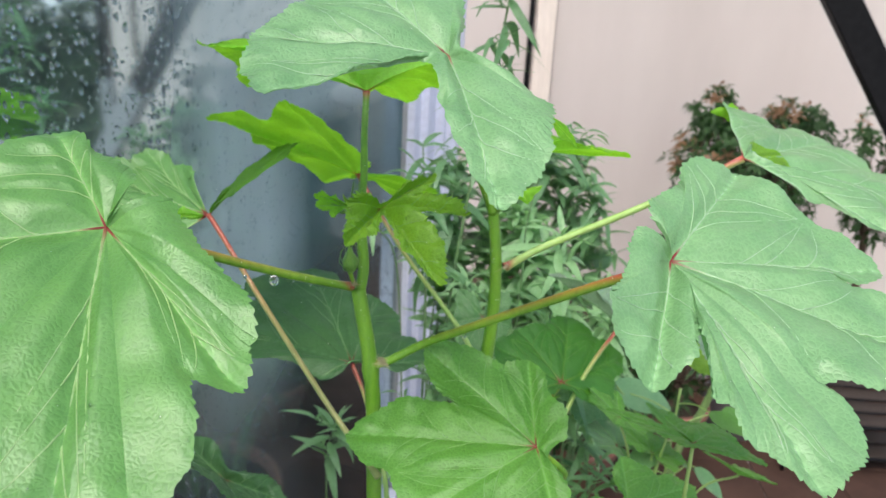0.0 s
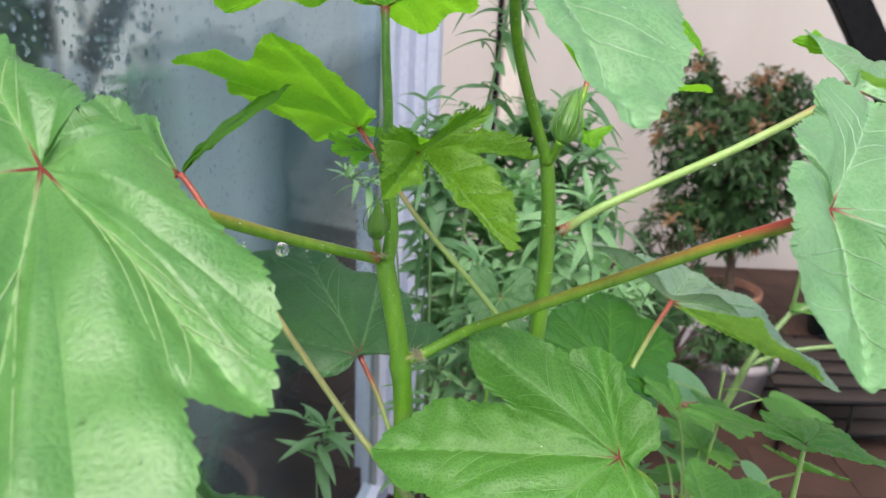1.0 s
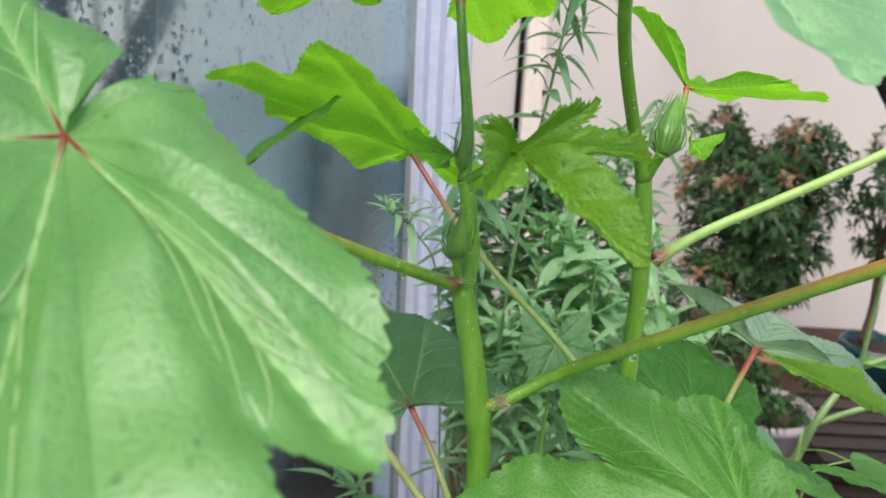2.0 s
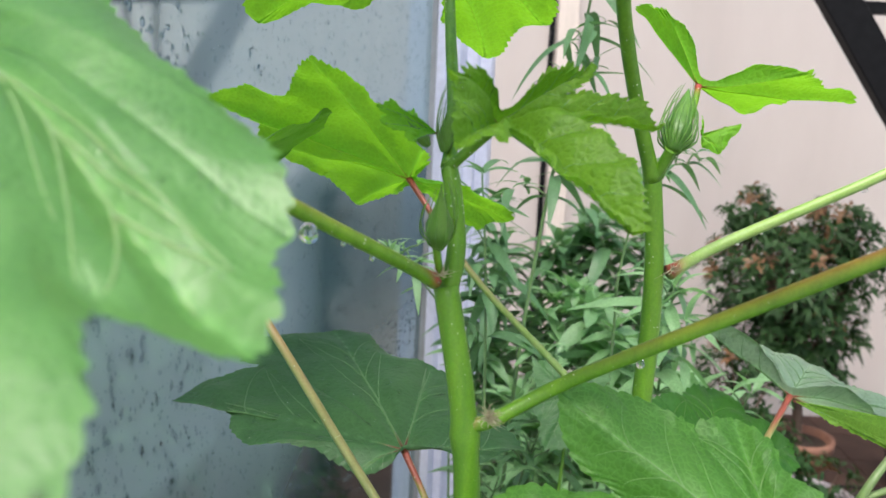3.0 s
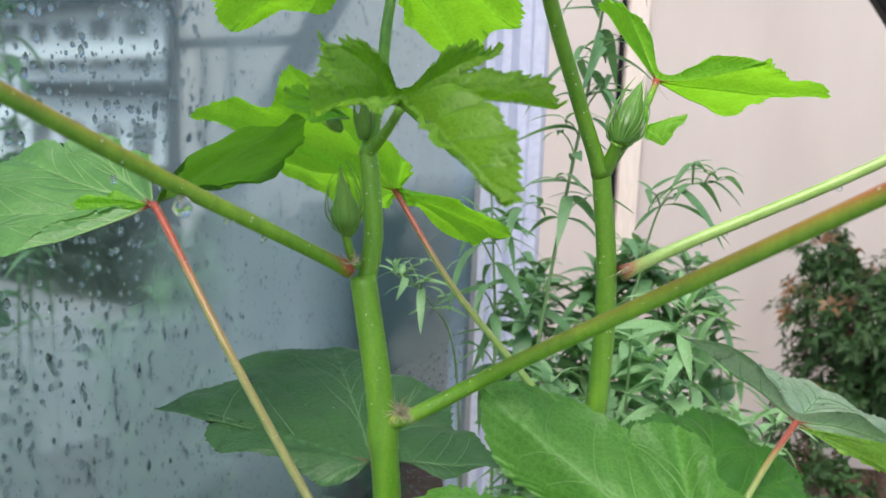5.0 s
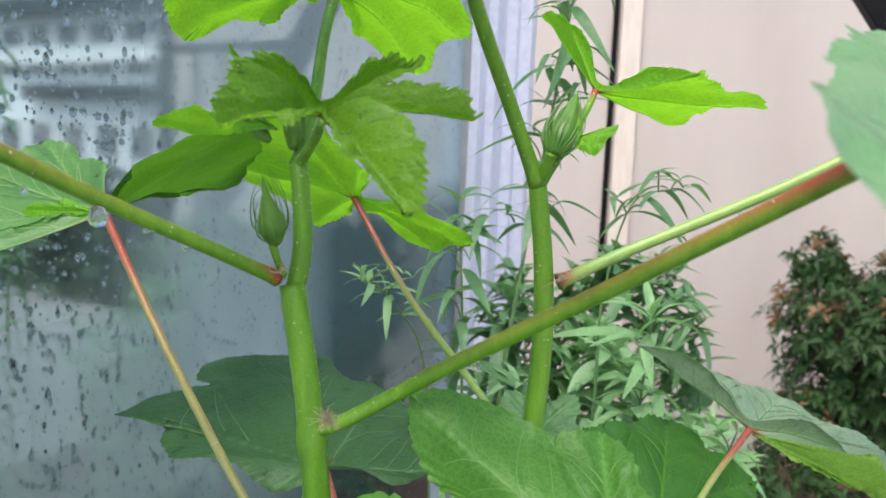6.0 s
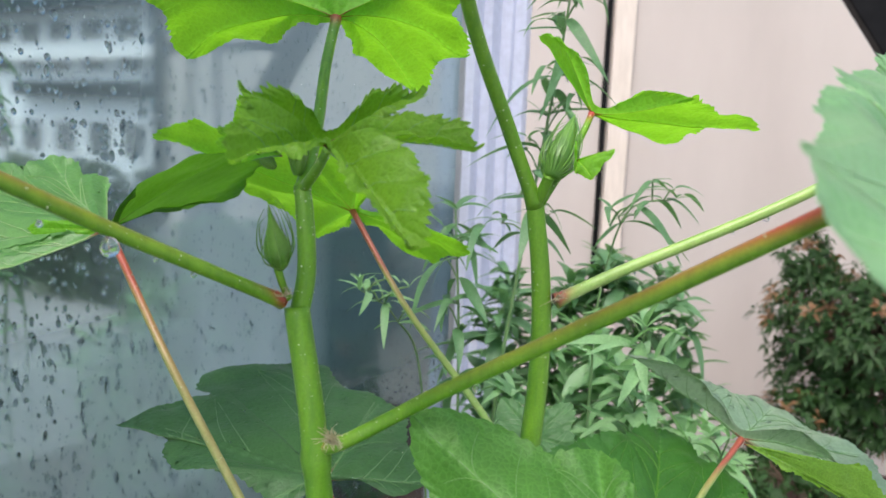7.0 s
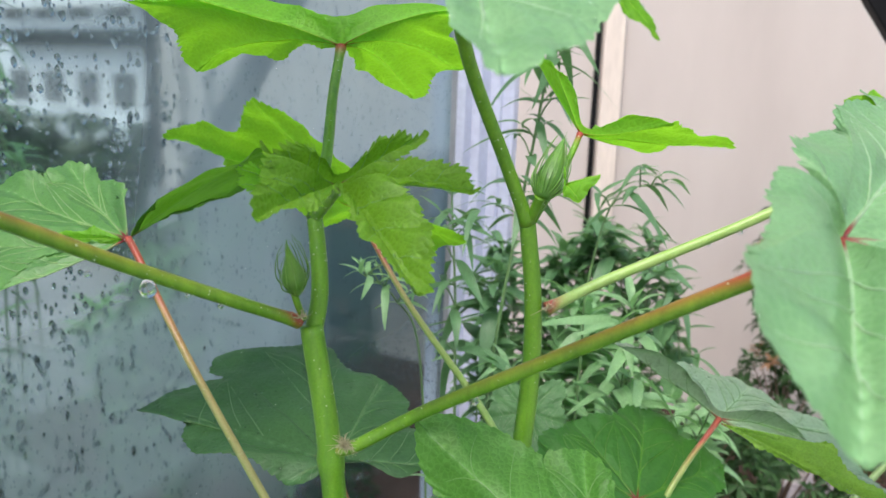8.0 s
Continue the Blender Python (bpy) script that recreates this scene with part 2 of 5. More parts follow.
def stalk(name, pts, r0, r1, parent, mat=None, ends=(0.0, 0.0), span=0.12, swell=1.3, label="", tint=0.0):
    """A leaf stalk with a swollen base, reddened towards its ends."""
    def rad(t):
        return 0.9 * (r0 + (r1 - r0) * t) * (1 + (swell - 1) * (math.exp(-t / 0.05) + 0.8 * math.exp(-(1 - t) / 0.03)))

    def redness(t):
        return min(1.0, ends[0] * math.exp(-(t / min(0.085, span * 0.55)) ** 2) + ends[1] * math.exp(-((1 - t) / span) ** 2) + tint)
    return part(name, sweep(bmesh.new(), spline(pts, 10), rad, 12, redness), mat or STALK, parent, label)


def leaf(parent, join, lobes, sinus, mat, vein_mat=None, back=0.12, normal=(0, -0.3, 1), arch=0.06, quilt=0.05, tooth=0.0075, amp=0.0036, seed=0,
         name="leaf", label="", bulge=0.16, vein=0.0008, secondary=True, sharp=0.2, pucker=0.034, rings=34, wave=1.0, plain_tips=(), steps=22):
    """A palmate blade. Round its join stand the lobes (their tips), parted by notches, each a place of its own or a share of the lobes' mean length.
    Lobes in plain_tips have no rib of their own. The rim is toothed, the blade sags, puckers between the ribs, and ribs run to every tip."""
    rng = random.Random(seed)
    J, N = Vector(join), Vector(normal).normalized()
    T = [Vector(p) - J for p in lobes]
    k = len(T)
    S = [Vector(sinus[i]) - J if isinstance(sinus[i], tuple) else (T[i] + T[i + 1]) / 2 * sinus[i] for i in range(k - 1)]
    B = (T[0] + T[-1]).normalized() * ((T[0].length + T[-1].length) / 2) * back if (T[0] + T[-1]).length > 0.02 else Vector()
    rim, tips = [B], []

    def shoulder(t, s):
        side = s - t * (s.dot(t) / t.length_squared)
        return (t * 0.56 + s * 0.44) + (side.normalized() if side.length > 1e-5 else side) * (t - s).length * bulge
    for i in range(k):
        rim.append(shoulder(T[i], S[i - 1] if i else B))
        tips.append(len(rim))
        rim.append(T[i])
        rim.append(shoulder(T[i], S[i] if i < k - 1 else B))
        if i < k - 1:
            rim.append(S[i])
    m = len(rim)
    size = sum(t.length for t in T) / k

    def rim_at(u):
        i = int(math.floor(u)) % m
        t = u - math.floor(u)
        a, b, c, d = rim[i - 1], rim[i], rim[(i + 1) % m], rim[(i + 2) % m]
        j = (i + 1) % m
        u0, u1 = (c - a) * (sharp if i in tips else 0.5), (d - b) * (sharp if j in tips else 0.5)
        h = t * t * (3 - 2 * t)
        return b * (1 - h) + c * h + u0 * (t * (1 - t) ** 2) - u1 * (t * t * (1 - t))
    shift = Vector((rng.uniform(0, 90), rng.uniform(0, 90), rng.uniform(0, 90)))

    def sag(u, r, p):
        near = min(abs((u - t + m / 2) % m - m / 2) for t in tips)
        w = arch * size * (r - r * r) * 2
        w += quilt * size * math.sin(min(near, 2.0) / 2.0 * math.pi * 0.5) * r * (1.15 - r)
        w += 0.03 * size * noise.noise((p + shift) * (2.6 / size)) * (0.3 + r) + 0.012 * size * noise.noise((p + shift) * (8 / size)) * r
        return w + 0.05 * wave * size * r ** 4 * noise.noise((p + shift) * (5 / size))

    # the ribs' courses over the blade: place on the rim and share of the way out
    courses = [([(u, q / 16 * 0.97) for q in range(17)], T[i].length, True) for i, u in enumerate(tips) if i not in plain_tips]
    if secondary:
        for i, u in enumerate(tips):
            for q in range(0 if i in plain_tips else 3):
                for sgn in (-1, 1):
                    r0 = 0.25 + 0.20 * q + rng.uniform(-0.05, 0.05)
                    goal = r0 + rng.uniform(0.16, 0.26)
                    du = sgn * min((abs(rim_at(u + sgn * e / 20).dot(T[i]) / T[i].length_squared - goal), e / 20) for e in range(4, 39))[1]
                    a, b = T[i] * r0, rim_at(u + du) * 0.95
                    course = [(u, r0)]
                    for e in range(1, 14):
                        # straight from the rib to the rim, told as place on the rim and share of the way out
                        d, g = rim_at(u + du * e / 13), b - a
                        dd, gg, dg = d.dot(d), g.dot(g), d.dot(g)
                        det = dd * gg - dg * dg
                        k = (d.dot(a) * gg - g.dot(a) * dg) / det if det > 1e-12 else r0
                        course.append((u + du * e / 13, min(0.96, max(0.1, k)) + 0.045 * math.sin(math.pi * e / 13)))
                    courses.append((course, T[i].length, False))
    lines = np.array([list(rim_at(u) * r) for c, _, _ in courses for u, r in c], dtype=np.float32)
    heavy = np.array([main for c, L, main in courses for _ in c])
    count = m * steps
    edge = [rim_at(j / steps) for j in range(count)]
    turning = sum((edge[j - 1].cross(edge[j]).dot(N) for j in range(count)))
    out, arc = [], 0.0
    for j, b in enumerate(edge):
        # teeth stand out square to the rim and lean towards the nearest tip
        arc += (b - edge[j - 1]).length
        along = edge[(j + 1) % count] - edge[j - 1]
        side = along.cross(N) * (1 if turning > 0 else -1)
        off = min(((j / steps - t + m / 2) % m - m / 2 for t in tips), key=abs)
        f = (arc / tooth) % 1.0
        f = f if off < 0 else 1 - f
        coarse = 1 - abs(((arc / (tooth * 3.7)) % 1.0) * 2 - 1)
        grow = amp * (f ** 0.8 * (0.6 + 1.1 * abs(noise.noise((b + shift) * 40))) + 0.6 * coarse) if b.length > 0.2 * size and side.length > 1e-7 else 0.0
        grow *= min(1.0, 3 * (1 - f) + 0.35)
        lean = along.normalized() * (-0.5 if off > 0 else 0.5) if along.length > 1e-7 else Vector()
        out.append((side.normalized() + lean) * grow if grow else Vector())
    flat = []
    for i in range(1, rings + 1):
        r = i / rings
        for j in range(count):
            p = edge[j] * r + out[j] * r ** 14
            flat.append((p, sag(j / steps, min(r, 1.0), p)))
    pts = np.array([list(p) for p, _ in flat], dtype=np.float32)

    def field(pts):
        """How far the blade swells between its ribs, and how near a main rib lies."""
        swell, near = np.empty(len(pts)), np.empty(len(pts))
        for a in range(0, len(pts), 3000):
            q = pts[a:a + 3000]
            valley, thread = np.zeros(len(q)), np.zeros(len(q))
            for ln, h, w in ((lines[heavy], 1.0, 0.065), (lines[~heavy], 0.5, 0.06)):
                if len(ln):
                    d2 = np.maximum(0, (q ** 2).sum(1)[:, None] + (ln ** 2).sum(1)[None] - 2 * q @ ln.T).min(1)
                    valley = np.maximum(valley, h * np.exp(-d2 / (w * size) ** 2))
                    if h == 1.0:
                        thread = np.exp(-d2 / (0.016 * size) ** 2)
            swell[a:a + 3000], near[a:a + 3000] = 1 - valley, thread
        return swell, near
    dist, weight = field(pts)
    rise = iter(field(lines)[0])
    bm = bmesh.new()
    lay = bm.verts.layers.float.new("rib")
    c = bm.verts.new(J)
    c[lay] = 1.0
    vs = []
    for i, (p, w) in enumerate(flat):
        r = (i // count + 1) / rings
        v = bm.verts.new(J + p + N * (w + pucker * size * float(dist[i]) * min(1.0, r * 3)))
        v[lay] = float(weight[i])
        vs.append(v)
    for j in range(count):
        e = (j + 1) % count
        bm.faces.new((c, vs[j], vs[e]))
        for i in range(rings - 1):
            bm.faces.new((vs[i * count + j], vs[(i + 1) * count + j], vs[(i + 1) * count + e], vs[i * count + e]))
    blade = part(name, bm, mat, parent, label)
    ribs = bmesh.new()
    for course, L, main in courses:
        path = []
        for u, r in course:
            p = rim_at(u) * r
            path.append(J + p + N * (sag(u % m, r, p) + pucker * size * float(next(rise)) * min(1.0, r * 3) + vein * 0.2))
        if main:
            sweep(ribs, path, lambda t, L=L: vein * (0.3 + 1.1 * (1 - t)) * (0.6 + L / size * 0.4), 6, lambda t, L=L: 1.4 * math.exp(-(t * L / (0.085 * size)) ** 2), False)
        else:
            sweep(ribs, path, lambda t: vein * 0.7 * (1.1 - 0.75 * t), 5, None, False)
    part("rib", ribs, vein_mat or VEIN, blade, "pale raised leaf ribs")
    return blade


BALL = bmesh.new()
bmesh.ops.create_icosphere(BALL, subdivisions=1, radius=1.0)
BALL.verts.index_update()
BALL_V = np.array([list(v.co) for v in BALL.verts])
BALL_F = np.array([[v.index for v in f.verts] for f in BALL.faces])
BALL.free()


def scatter(name, poses, mat):
    """One mesh of many small beads, one at each pose."""
    n = len(BALL_V)
    ms = np.array([[list(r) for r in m] for m in poses])
    vs = np.einsum('kij,nj->kni', ms[:, :3, :3], BALL_V) + ms[:, None, :3, 3]
    fs = (BALL_F[None] + n * np.arange(len(poses))[:, None, None]).reshape(-1, 3)
    me = bpy.data.meshes.new(name)
    me.from_pydata(vs.reshape(-1, 3).tolist(), [], fs.tolist())
    me.materials.append(mat)
    me.polygons.foreach_set("use_smooth", [True] * len(me.polygons))
    return new(name, me)


def bead(bm, at, r, stretch=1.0, flat=None):
    """A water drop; flat: the normal of the surface that it lies on."""
    turn = Vector(flat).to_track_quat('Z', 'X').to_matrix().to_4x4() if flat else Matrix()
    got = bmesh.ops.create_uvsphere(bm, u_segments=10, v_segments=7, radius=r, matrix=Matrix.Translation(at) @ turn @ Matrix.Diagonal((1, 1, stretch, 1)))
    return got["verts"]


# ---- the setting ----
WALL = plain("beige_render", (0.435, 0.385, 0.355), (0.535, 0.485, 0.45), 0.8, 0.85, 0, 0.2, 0.003, (1.3, 1.3, 0.35), grain=0.05)
CREAM = plain("cream_paint", (0.66, 0.58, 0.505), (0.71, 0.63, 0.56), 3.0, 0.7, 0, 0.15, 0.002, (2, 2, 0.3))
FLOOR = plain("terrace_tile", (0.034, 0.018, 0.013), (0.064, 0.035, 0.026), 4.0, 0.7, spec=0.2)
PAVING = plain("wet_paving", (0.25, 0.25, 0.25), (0.32, 0.32, 0.32), 1.5, 0.6)
GREY = plain("grey_cement", (0.26, 0.27, 0.28), (0.34, 0.35, 0.36), 3.0, 0.8)
DARK = plain("dark_steel", (0.006, 0.006, 0.0065), (0.011, 0.011, 0.012), 30, 0.5, 0, 0.1, spec=0.1)
PVC = plain("white_window_frame", (0.66, 0.68, 0.80), (0.72, 0.74, 0.86), 6.0, 0.35, 0, 0.05)
TERRACOTTA = plain("terracotta", (0.20, 0.09, 0.06), (0.28, 0.14, 0.09), 14, 0.8)
PLASTIC = plain("grey_white_plastic", (0.25, 0.22, 0.225), (0.33, 0.29, 0.295), 10, 0.4)
TEAL = plain("teal_glaze", (0.006, 0.04, 0.045), (0.010, 0.06, 0.068), 12, 0.25)
SLAT = plain("dark_wet_wood", (0.014, 0.009, 0.007), (0.03, 0.02, 0.015), 12, 0.5, 0, 0.4, 0.002, (0.3, 3, 3))
SOIL = plain("soil", (0.03, 0.02, 0.014), (0.07, 0.045, 0.03), 80, 0.95, 0, 0.9, 0.006)

mw, nt, p, out = material("reflective_glazing")
p.inputs["Base Color"].default_value = (0.54, 0.68, 0.71, 1)
p.inputs["Metallic"].default_value = 1.0
streak = noise_tex(nt, 3.0, 4, 0.5, (1.5, 1.5, 0.35))
rr = nt.nodes.new("ShaderNodeMapRange")
rr.inputs["To Min"].default_value, rr.inputs["To Max"].default_value = 0.02, 0.10
nt.links.new(streak, rr.inputs["Value"])
nt.links.new(rr.outputs[0], p.inputs["Roughness"])
haze = nt.nodes.new("ShaderNodeBsdfDiffuse")
haze.inputs["Color"].default_value = (0.44, 0.55, 0.57, 1)
mx = nt.nodes.new("ShaderNodeMixShader")
film = nt.nodes.new("ShaderNodeMapRange")
film.inputs["To Min"].default_value, film.inputs["To Max"].default_value = 0.38, 0.60
nt.links.new(streak, film.inputs["Value"])
# film weighted as painted haze for the tones in the glass: thin on the outer pane, thicker towards the frame and in a
# band, thin near the foot
co, sep, foot, band, side, film2, film3 = (nt.nodes.new(k) for k in ("ShaderNodeTexCoord", "ShaderNodeSeparateXYZ", "ShaderNodeMapRange", "ShaderNodeMapRange", "ShaderNodeMapRange", "ShaderNodeMath", "ShaderNodeMath"))
nt.links.new(co.outputs["Object"], sep.inputs[0])
nt.links.new(sep.outputs["Z"], foot.inputs["Value"])
nt.links.new(sep.outputs["Y"], side.inputs["Value"])
nt.links.new(sep.outputs["Z"], band.inputs["Value"])
for node, vals in ((foot, (0.80, 1.2, 0.2, 1.45)), (band, (1.22, 1.62, 1.0, 0.66)), (side, (0.94, 1.16, 0.18, 1.15))):
    for key, val in zip(("From Min", "From Max", "To Min", "To Max"), vals):
        node.inputs[key].default_value = val
film4 = nt.nodes.new("ShaderNodeMath")
film2.operation = film3.operation = film4.operation = 'MULTIPLY'
nt.links.new(film.outputs[0], film2.inputs[0])
nt.links.new(foot.outputs[0], film2.inputs[1])
nt.links.new(film2.outputs[0], film3.inputs[0])
nt.links.new(side.outputs[0], film3.inputs[1])
nt.links.new(film3.outputs[0], film4.inputs[0])
nt.links.new(band.outputs[0], film4.inputs[1])
film4.use_clamp = True
# low beside the frame the haze colour is painted dark teal, for a dim view in the glass
dim_y, dim_z, dim_mask = (nt.nodes.new(k) for k in ("ShaderNodeMapRange", "ShaderNodeMapRange", "ShaderNodeMath"))
for node, axis, vals in ((dim_y, "Y", (1.32, 1.52, 0.0, 1.0)), (dim_z, "Z", (1.38, 1.46, 1.0, 0.0))):
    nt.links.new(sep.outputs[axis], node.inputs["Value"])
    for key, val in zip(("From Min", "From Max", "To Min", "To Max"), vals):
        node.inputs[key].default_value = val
dim_mask.operation = 'MULTIPLY'
nt.links.new(dim_y.outputs[0], dim_mask.inputs[0])
nt.links.new(dim_z.outputs[0], dim_mask.inputs[1])
nt.links.new(blend(nt, dim_mask.outputs[0], (0.44, 0.55, 0.57), (0.10, 0.17, 0.18)), haze.inputs["Color"])
# pale haze painted low on the outer part, in place of reflected grey paving
pave_tone, pave_tone_y, pave_tone_z, pave_tone_foot = (nt.nodes.new(k) for k in ("ShaderNodeMath", "ShaderNodeMapRange", "ShaderNodeMapRange", "ShaderNodeMapRange"))
for node, axis, vals in ((pave_tone_y, "Y", (1.15, 1.32, 0.74, 0.0)), (pave_tone_z, "Z", (1.31, 1.36, 1.0, 0.0)), (pave_tone_foot, "Z", (1.0, 1.1, 0.0, 1.0))):
    nt.links.new(sep.outputs[axis], node.inputs["Value"])
    for key, val in zip(("From Min", "From Max", "To Min", "To Max"), vals):
        node.inputs[key].default_value = val
pave_tone2, film5 = nt.nodes.new("ShaderNodeMath"), nt.nodes.new("ShaderNodeMath")
pave_tone.operation, pave_tone2.operation, film5.operation = 'MULTIPLY', 'MULTIPLY', 'MAXIMUM'
nt.links.new(pave_tone_y.outputs[0], pave_tone.inputs[0])
nt.links.new(pave_tone_z.outputs[0], pave_tone.inputs[1])
nt.links.new(pave_tone.outputs[0], pave_tone2.inputs[0])
nt.links.new(pave_tone_foot.outputs[0], pave_tone2.inputs[1])
nt.links.new(film4.outputs[0], film5.inputs[0])
nt.links.new(pave_tone2.outputs[0], film5.inputs[1])
nt.links.new(film5.outputs[0], mx.inputs[0])
nt.links.new(p.outputs[0], mx.inputs[1])
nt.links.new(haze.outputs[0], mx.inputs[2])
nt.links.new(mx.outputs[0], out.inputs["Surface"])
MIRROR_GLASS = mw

mw, nt, p, out = material("water")
p.inputs["Transmission Weight"].default_value, p.inputs["IOR"].default_value, p.inputs["Roughness"].default_value = 1.0, 1.33, 0.0
p.inputs["Base Color"].default_value = (1, 1, 1, 1)
WATER = mw

# grey tint in this water paints the dark refraction of drops on the pane
mw, nt, p, out = material("rain_grey_tinted")
p.inputs["Transmission Weight"].default_value, p.inputs["IOR"].default_value, p.inputs["Roughness"].default_value = 1.0, 1.33, 0.0
p.inputs["Base Color"].default_value = (0.68, 0.73, 0.75, 1)
PANE_WATER = mw

WALL_Y = 4.3
bm = box(bmesh.new(), (-150, -150, -0.12), (150, 150, -0.006))
ground = tagged(part("ground", bm, PAVING, None, "", False), "grey wet paving and joint bed of the terrace", "ground", kind="structure")
bm = box(bmesh.new(), (-1.2, WALL_Y, -0.006), (3.45, WALL_Y + 0.2, 4.2))
wall_back = tagged(part("wall_back", bm, WALL, None, "", False), "rain-streaked beige rendered garden wall", "wall", kind="structure")
bm = box(bmesh.new(), (0.352, WALL_Y - 0.02, -0.006), (0.45, WALL_Y, 4.2), 0.004)
tagged(part("trim", bm, CREAM, None, "", False), "cream painted flat pilaster on the wall", "trim", kind="structure")
pipe = [Vector((0.326, WALL_Y - 0.014, z)) for z in (0, 1.4, 2.8, 4.2)]
tagged(part("downpipe", sweep(bmesh.new(), pipe, lambda t: 0.014, 12), DARK), "thin black pipe running down the beige wall", "pipe")

# the reflecting window stands slantwise to the wall
G0, G1 = Vector((-0.415, 0.86, 0)), Vector((-0.137, 2.15, 0))
GD = (G1 - G0).normalized()
window = root("window_1", tuple(G0), "tall reflective window with rain drops and a white frame", "window", kind="structure")
TO_GLASS = Matrix.Translation(G0) @ Matrix.Rotation(math.atan2(GD.y, GD.x), 4, 'Z')


def slab(name, along0, along1, z0, z1, front, depth, mat, parent, bevel=0.0, label=""):
    """A board on the window's line: from along0 to along1 beyond G0, its face standing front before the line."""
    bm = box(bmesh.new(), (along0, -front, z0), (along1, depth, z1), bevel)
    bmesh.ops.transform(bm, matrix=TO_GLASS, verts=bm.verts)
    return part(name, bm, mat, parent, label, False)


GL = (G1 - G0).length
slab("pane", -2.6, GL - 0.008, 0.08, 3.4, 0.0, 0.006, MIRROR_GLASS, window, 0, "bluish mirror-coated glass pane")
slab("gasket", GL - 0.0075, GL - 0.0005, 0.08, 3.4, 0.012, 0.004, GREY, window)
slab("window_frame", GL, GL + 0.06, 0.0, 3.5, 0.034, 0.05, PVC, window, 0.004)
slab("window_frame", GL + 0.0605, GL + 0.14, 0.0, 3.5, 0.056, 0.05, PVC, window, 0.003)
slab("window_frame", GL + 0.1405, GL + 0.17, 0.0, 3.5, 0.082, 0.05, PVC, window, 0.003)
slab("window_frame", GL + 0.1705, GL + 0.22, 0.0, 3.5, 0.112, 0.06, PVC, window, 0.003)
slab("window_sill", -2.6, GL, 0.0, 0.08, 0.03, 0.05, PVC, window, 0.004)
bm = box(bmesh.new(), (-2.6, 0.0065, 0.0), (GL + 0.22, 0.2, 3.6))
bmesh.ops.transform(bm, matrix=TO_GLASS @ Matrix.Translation((0, 0.06, 0)), verts=bm.verts)
tagged(part("wall_house", bm, GREY, None, "", False), "plain grey house wall behind the window", "wall", kind="structure")

stand = root("swing_stand", (1.715, 3.0, -0.006), "black steel swing stand with slanting legs", "stand")
part("leg", beam(bmesh.new(), (0.505, 3.03, 2.82), (1.782, 3.03, 1.045), 0.115, 0.06), DARK, stand, "", False)
# grey is added to the lower legs so that they fade in the glass
part("grey_lower_leg", beam(bmesh.new(), (1.782, 3.03, 1.045), (2.535, 3.03, -0.004), 0.119, 0.064), GREY, stand, "lower leg coloured grey to fade its reflection", False)
part("grey_lower_leg", beam(bmesh.new(), (1.985, 3.03, -0.004), (1.985, 3.03, 1.075), 0.054, 0.054), GREY, stand, "lower leg coloured grey to fade its reflection", False)
part("strut", beam(bmesh.new(), (1.205, 3.03, 1.90), (1.985, 3.03, 1.90), 0.04, 0.05), DARK, stand, "", False)
part("strut", beam(bmesh.new(), (1.615, 3.03, 1.32), (1.615, 3.03, 1.88), 0.022, 0.022), DARK, stand, "", False)
part("strut", beam(bmesh.new(), (1.785, 3.03, 1.20), (1.785, 3.03, 1.88), 0.022, 0.022), DARK, stand, "", False)
part("leg", beam(bmesh.new(), (1.985, 3.03, 1.075), (1.985, 3.03, 2.5), 0.05, 0.05), DARK, stand, "", False)

# over the way, seen only in the glass: a dark hedge and a pale house with windows
HEDGE = leaf_material("hedge", (0.012, 0.03, 0.012), (0.03, 0.06, 0.025), (0.05, 0.1, 0.03), 0.15, 0.5, cell=40)
HOUSE = plain("pale_house_wall", (0.76, 0.78, 0.80), (0.83, 0.85, 0.87), 0.8, 0.8)
WHITE = plain("white_window_paint", (0.78, 0.78, 0.78), (0.82, 0.82, 0.82), 4, 0.5)
DUSK = plain("dark_glass_and_shade", (0.03, 0.04, 0.045), (0.05, 0.06, 0.065), 2, 0.1)
rng = random.Random(5)
bm = bmesh.new()
for i in range(1500):
    x, z = rng.uniform(3.6, 16), rng.random() ** 0.7 * 1.2
    c = Vector((x, 4.95 + rng.uniform(-0.2, 0.2), z))
    t = Vector((rng.uniform(-1, 1), rng.uniform(-1, 0.2), rng.uniform(-0.3, 1))).normalized()
    s = t.orthogonal().normalized()
    q = [c - t * 0.14, c + s * 0.08, c + t * 0.14, c - s * 0.08]
    bm.faces.new([bm.verts.new(v) for v in q])
box(bm, (3.6, 4.9, -0.006), (16, 5.1, 1.0))
tagged(part("hedge", bm, HEDGE, None, "", False), "dark clipped hedge over the way", "hedge", kind="stuff")
house = root("house", (14, 13, -0.006), "pale distant house with white-framed windows", "house")
part("wall", box(bmesh.new(), (6, 13, -0.006), (30, 13.3, 8.0)), HOUSE, house, "", False)
for i in range(13):
    for z, h in ((0.75, 0.9), (2.7, 0.45), (3.4, 0.6), (4.75, 1.2), (6.4, 1.0)):
        x = 8.2 + 1.25 * i + 0.12 * math.sin(i * 7 + z)
        f = part("window", box(bmesh.new(), (x, 12.94, z), (x + 0.9, 12.999, z + h), 0.01), WHITE, house, "", False)
        part("pane", box(bmesh.new(), (x + 0.09, 12.92, z + 0.08), (x + 0.41, 12.939, z + h - 0.08)), DUSK, f, "", False)
        part("pane", box(bmesh.new(), (x + 0.49, 12.92, z + 0.08), (x + 0.81, 12.939, z + h - 0.08)), DUSK, f, "", False)
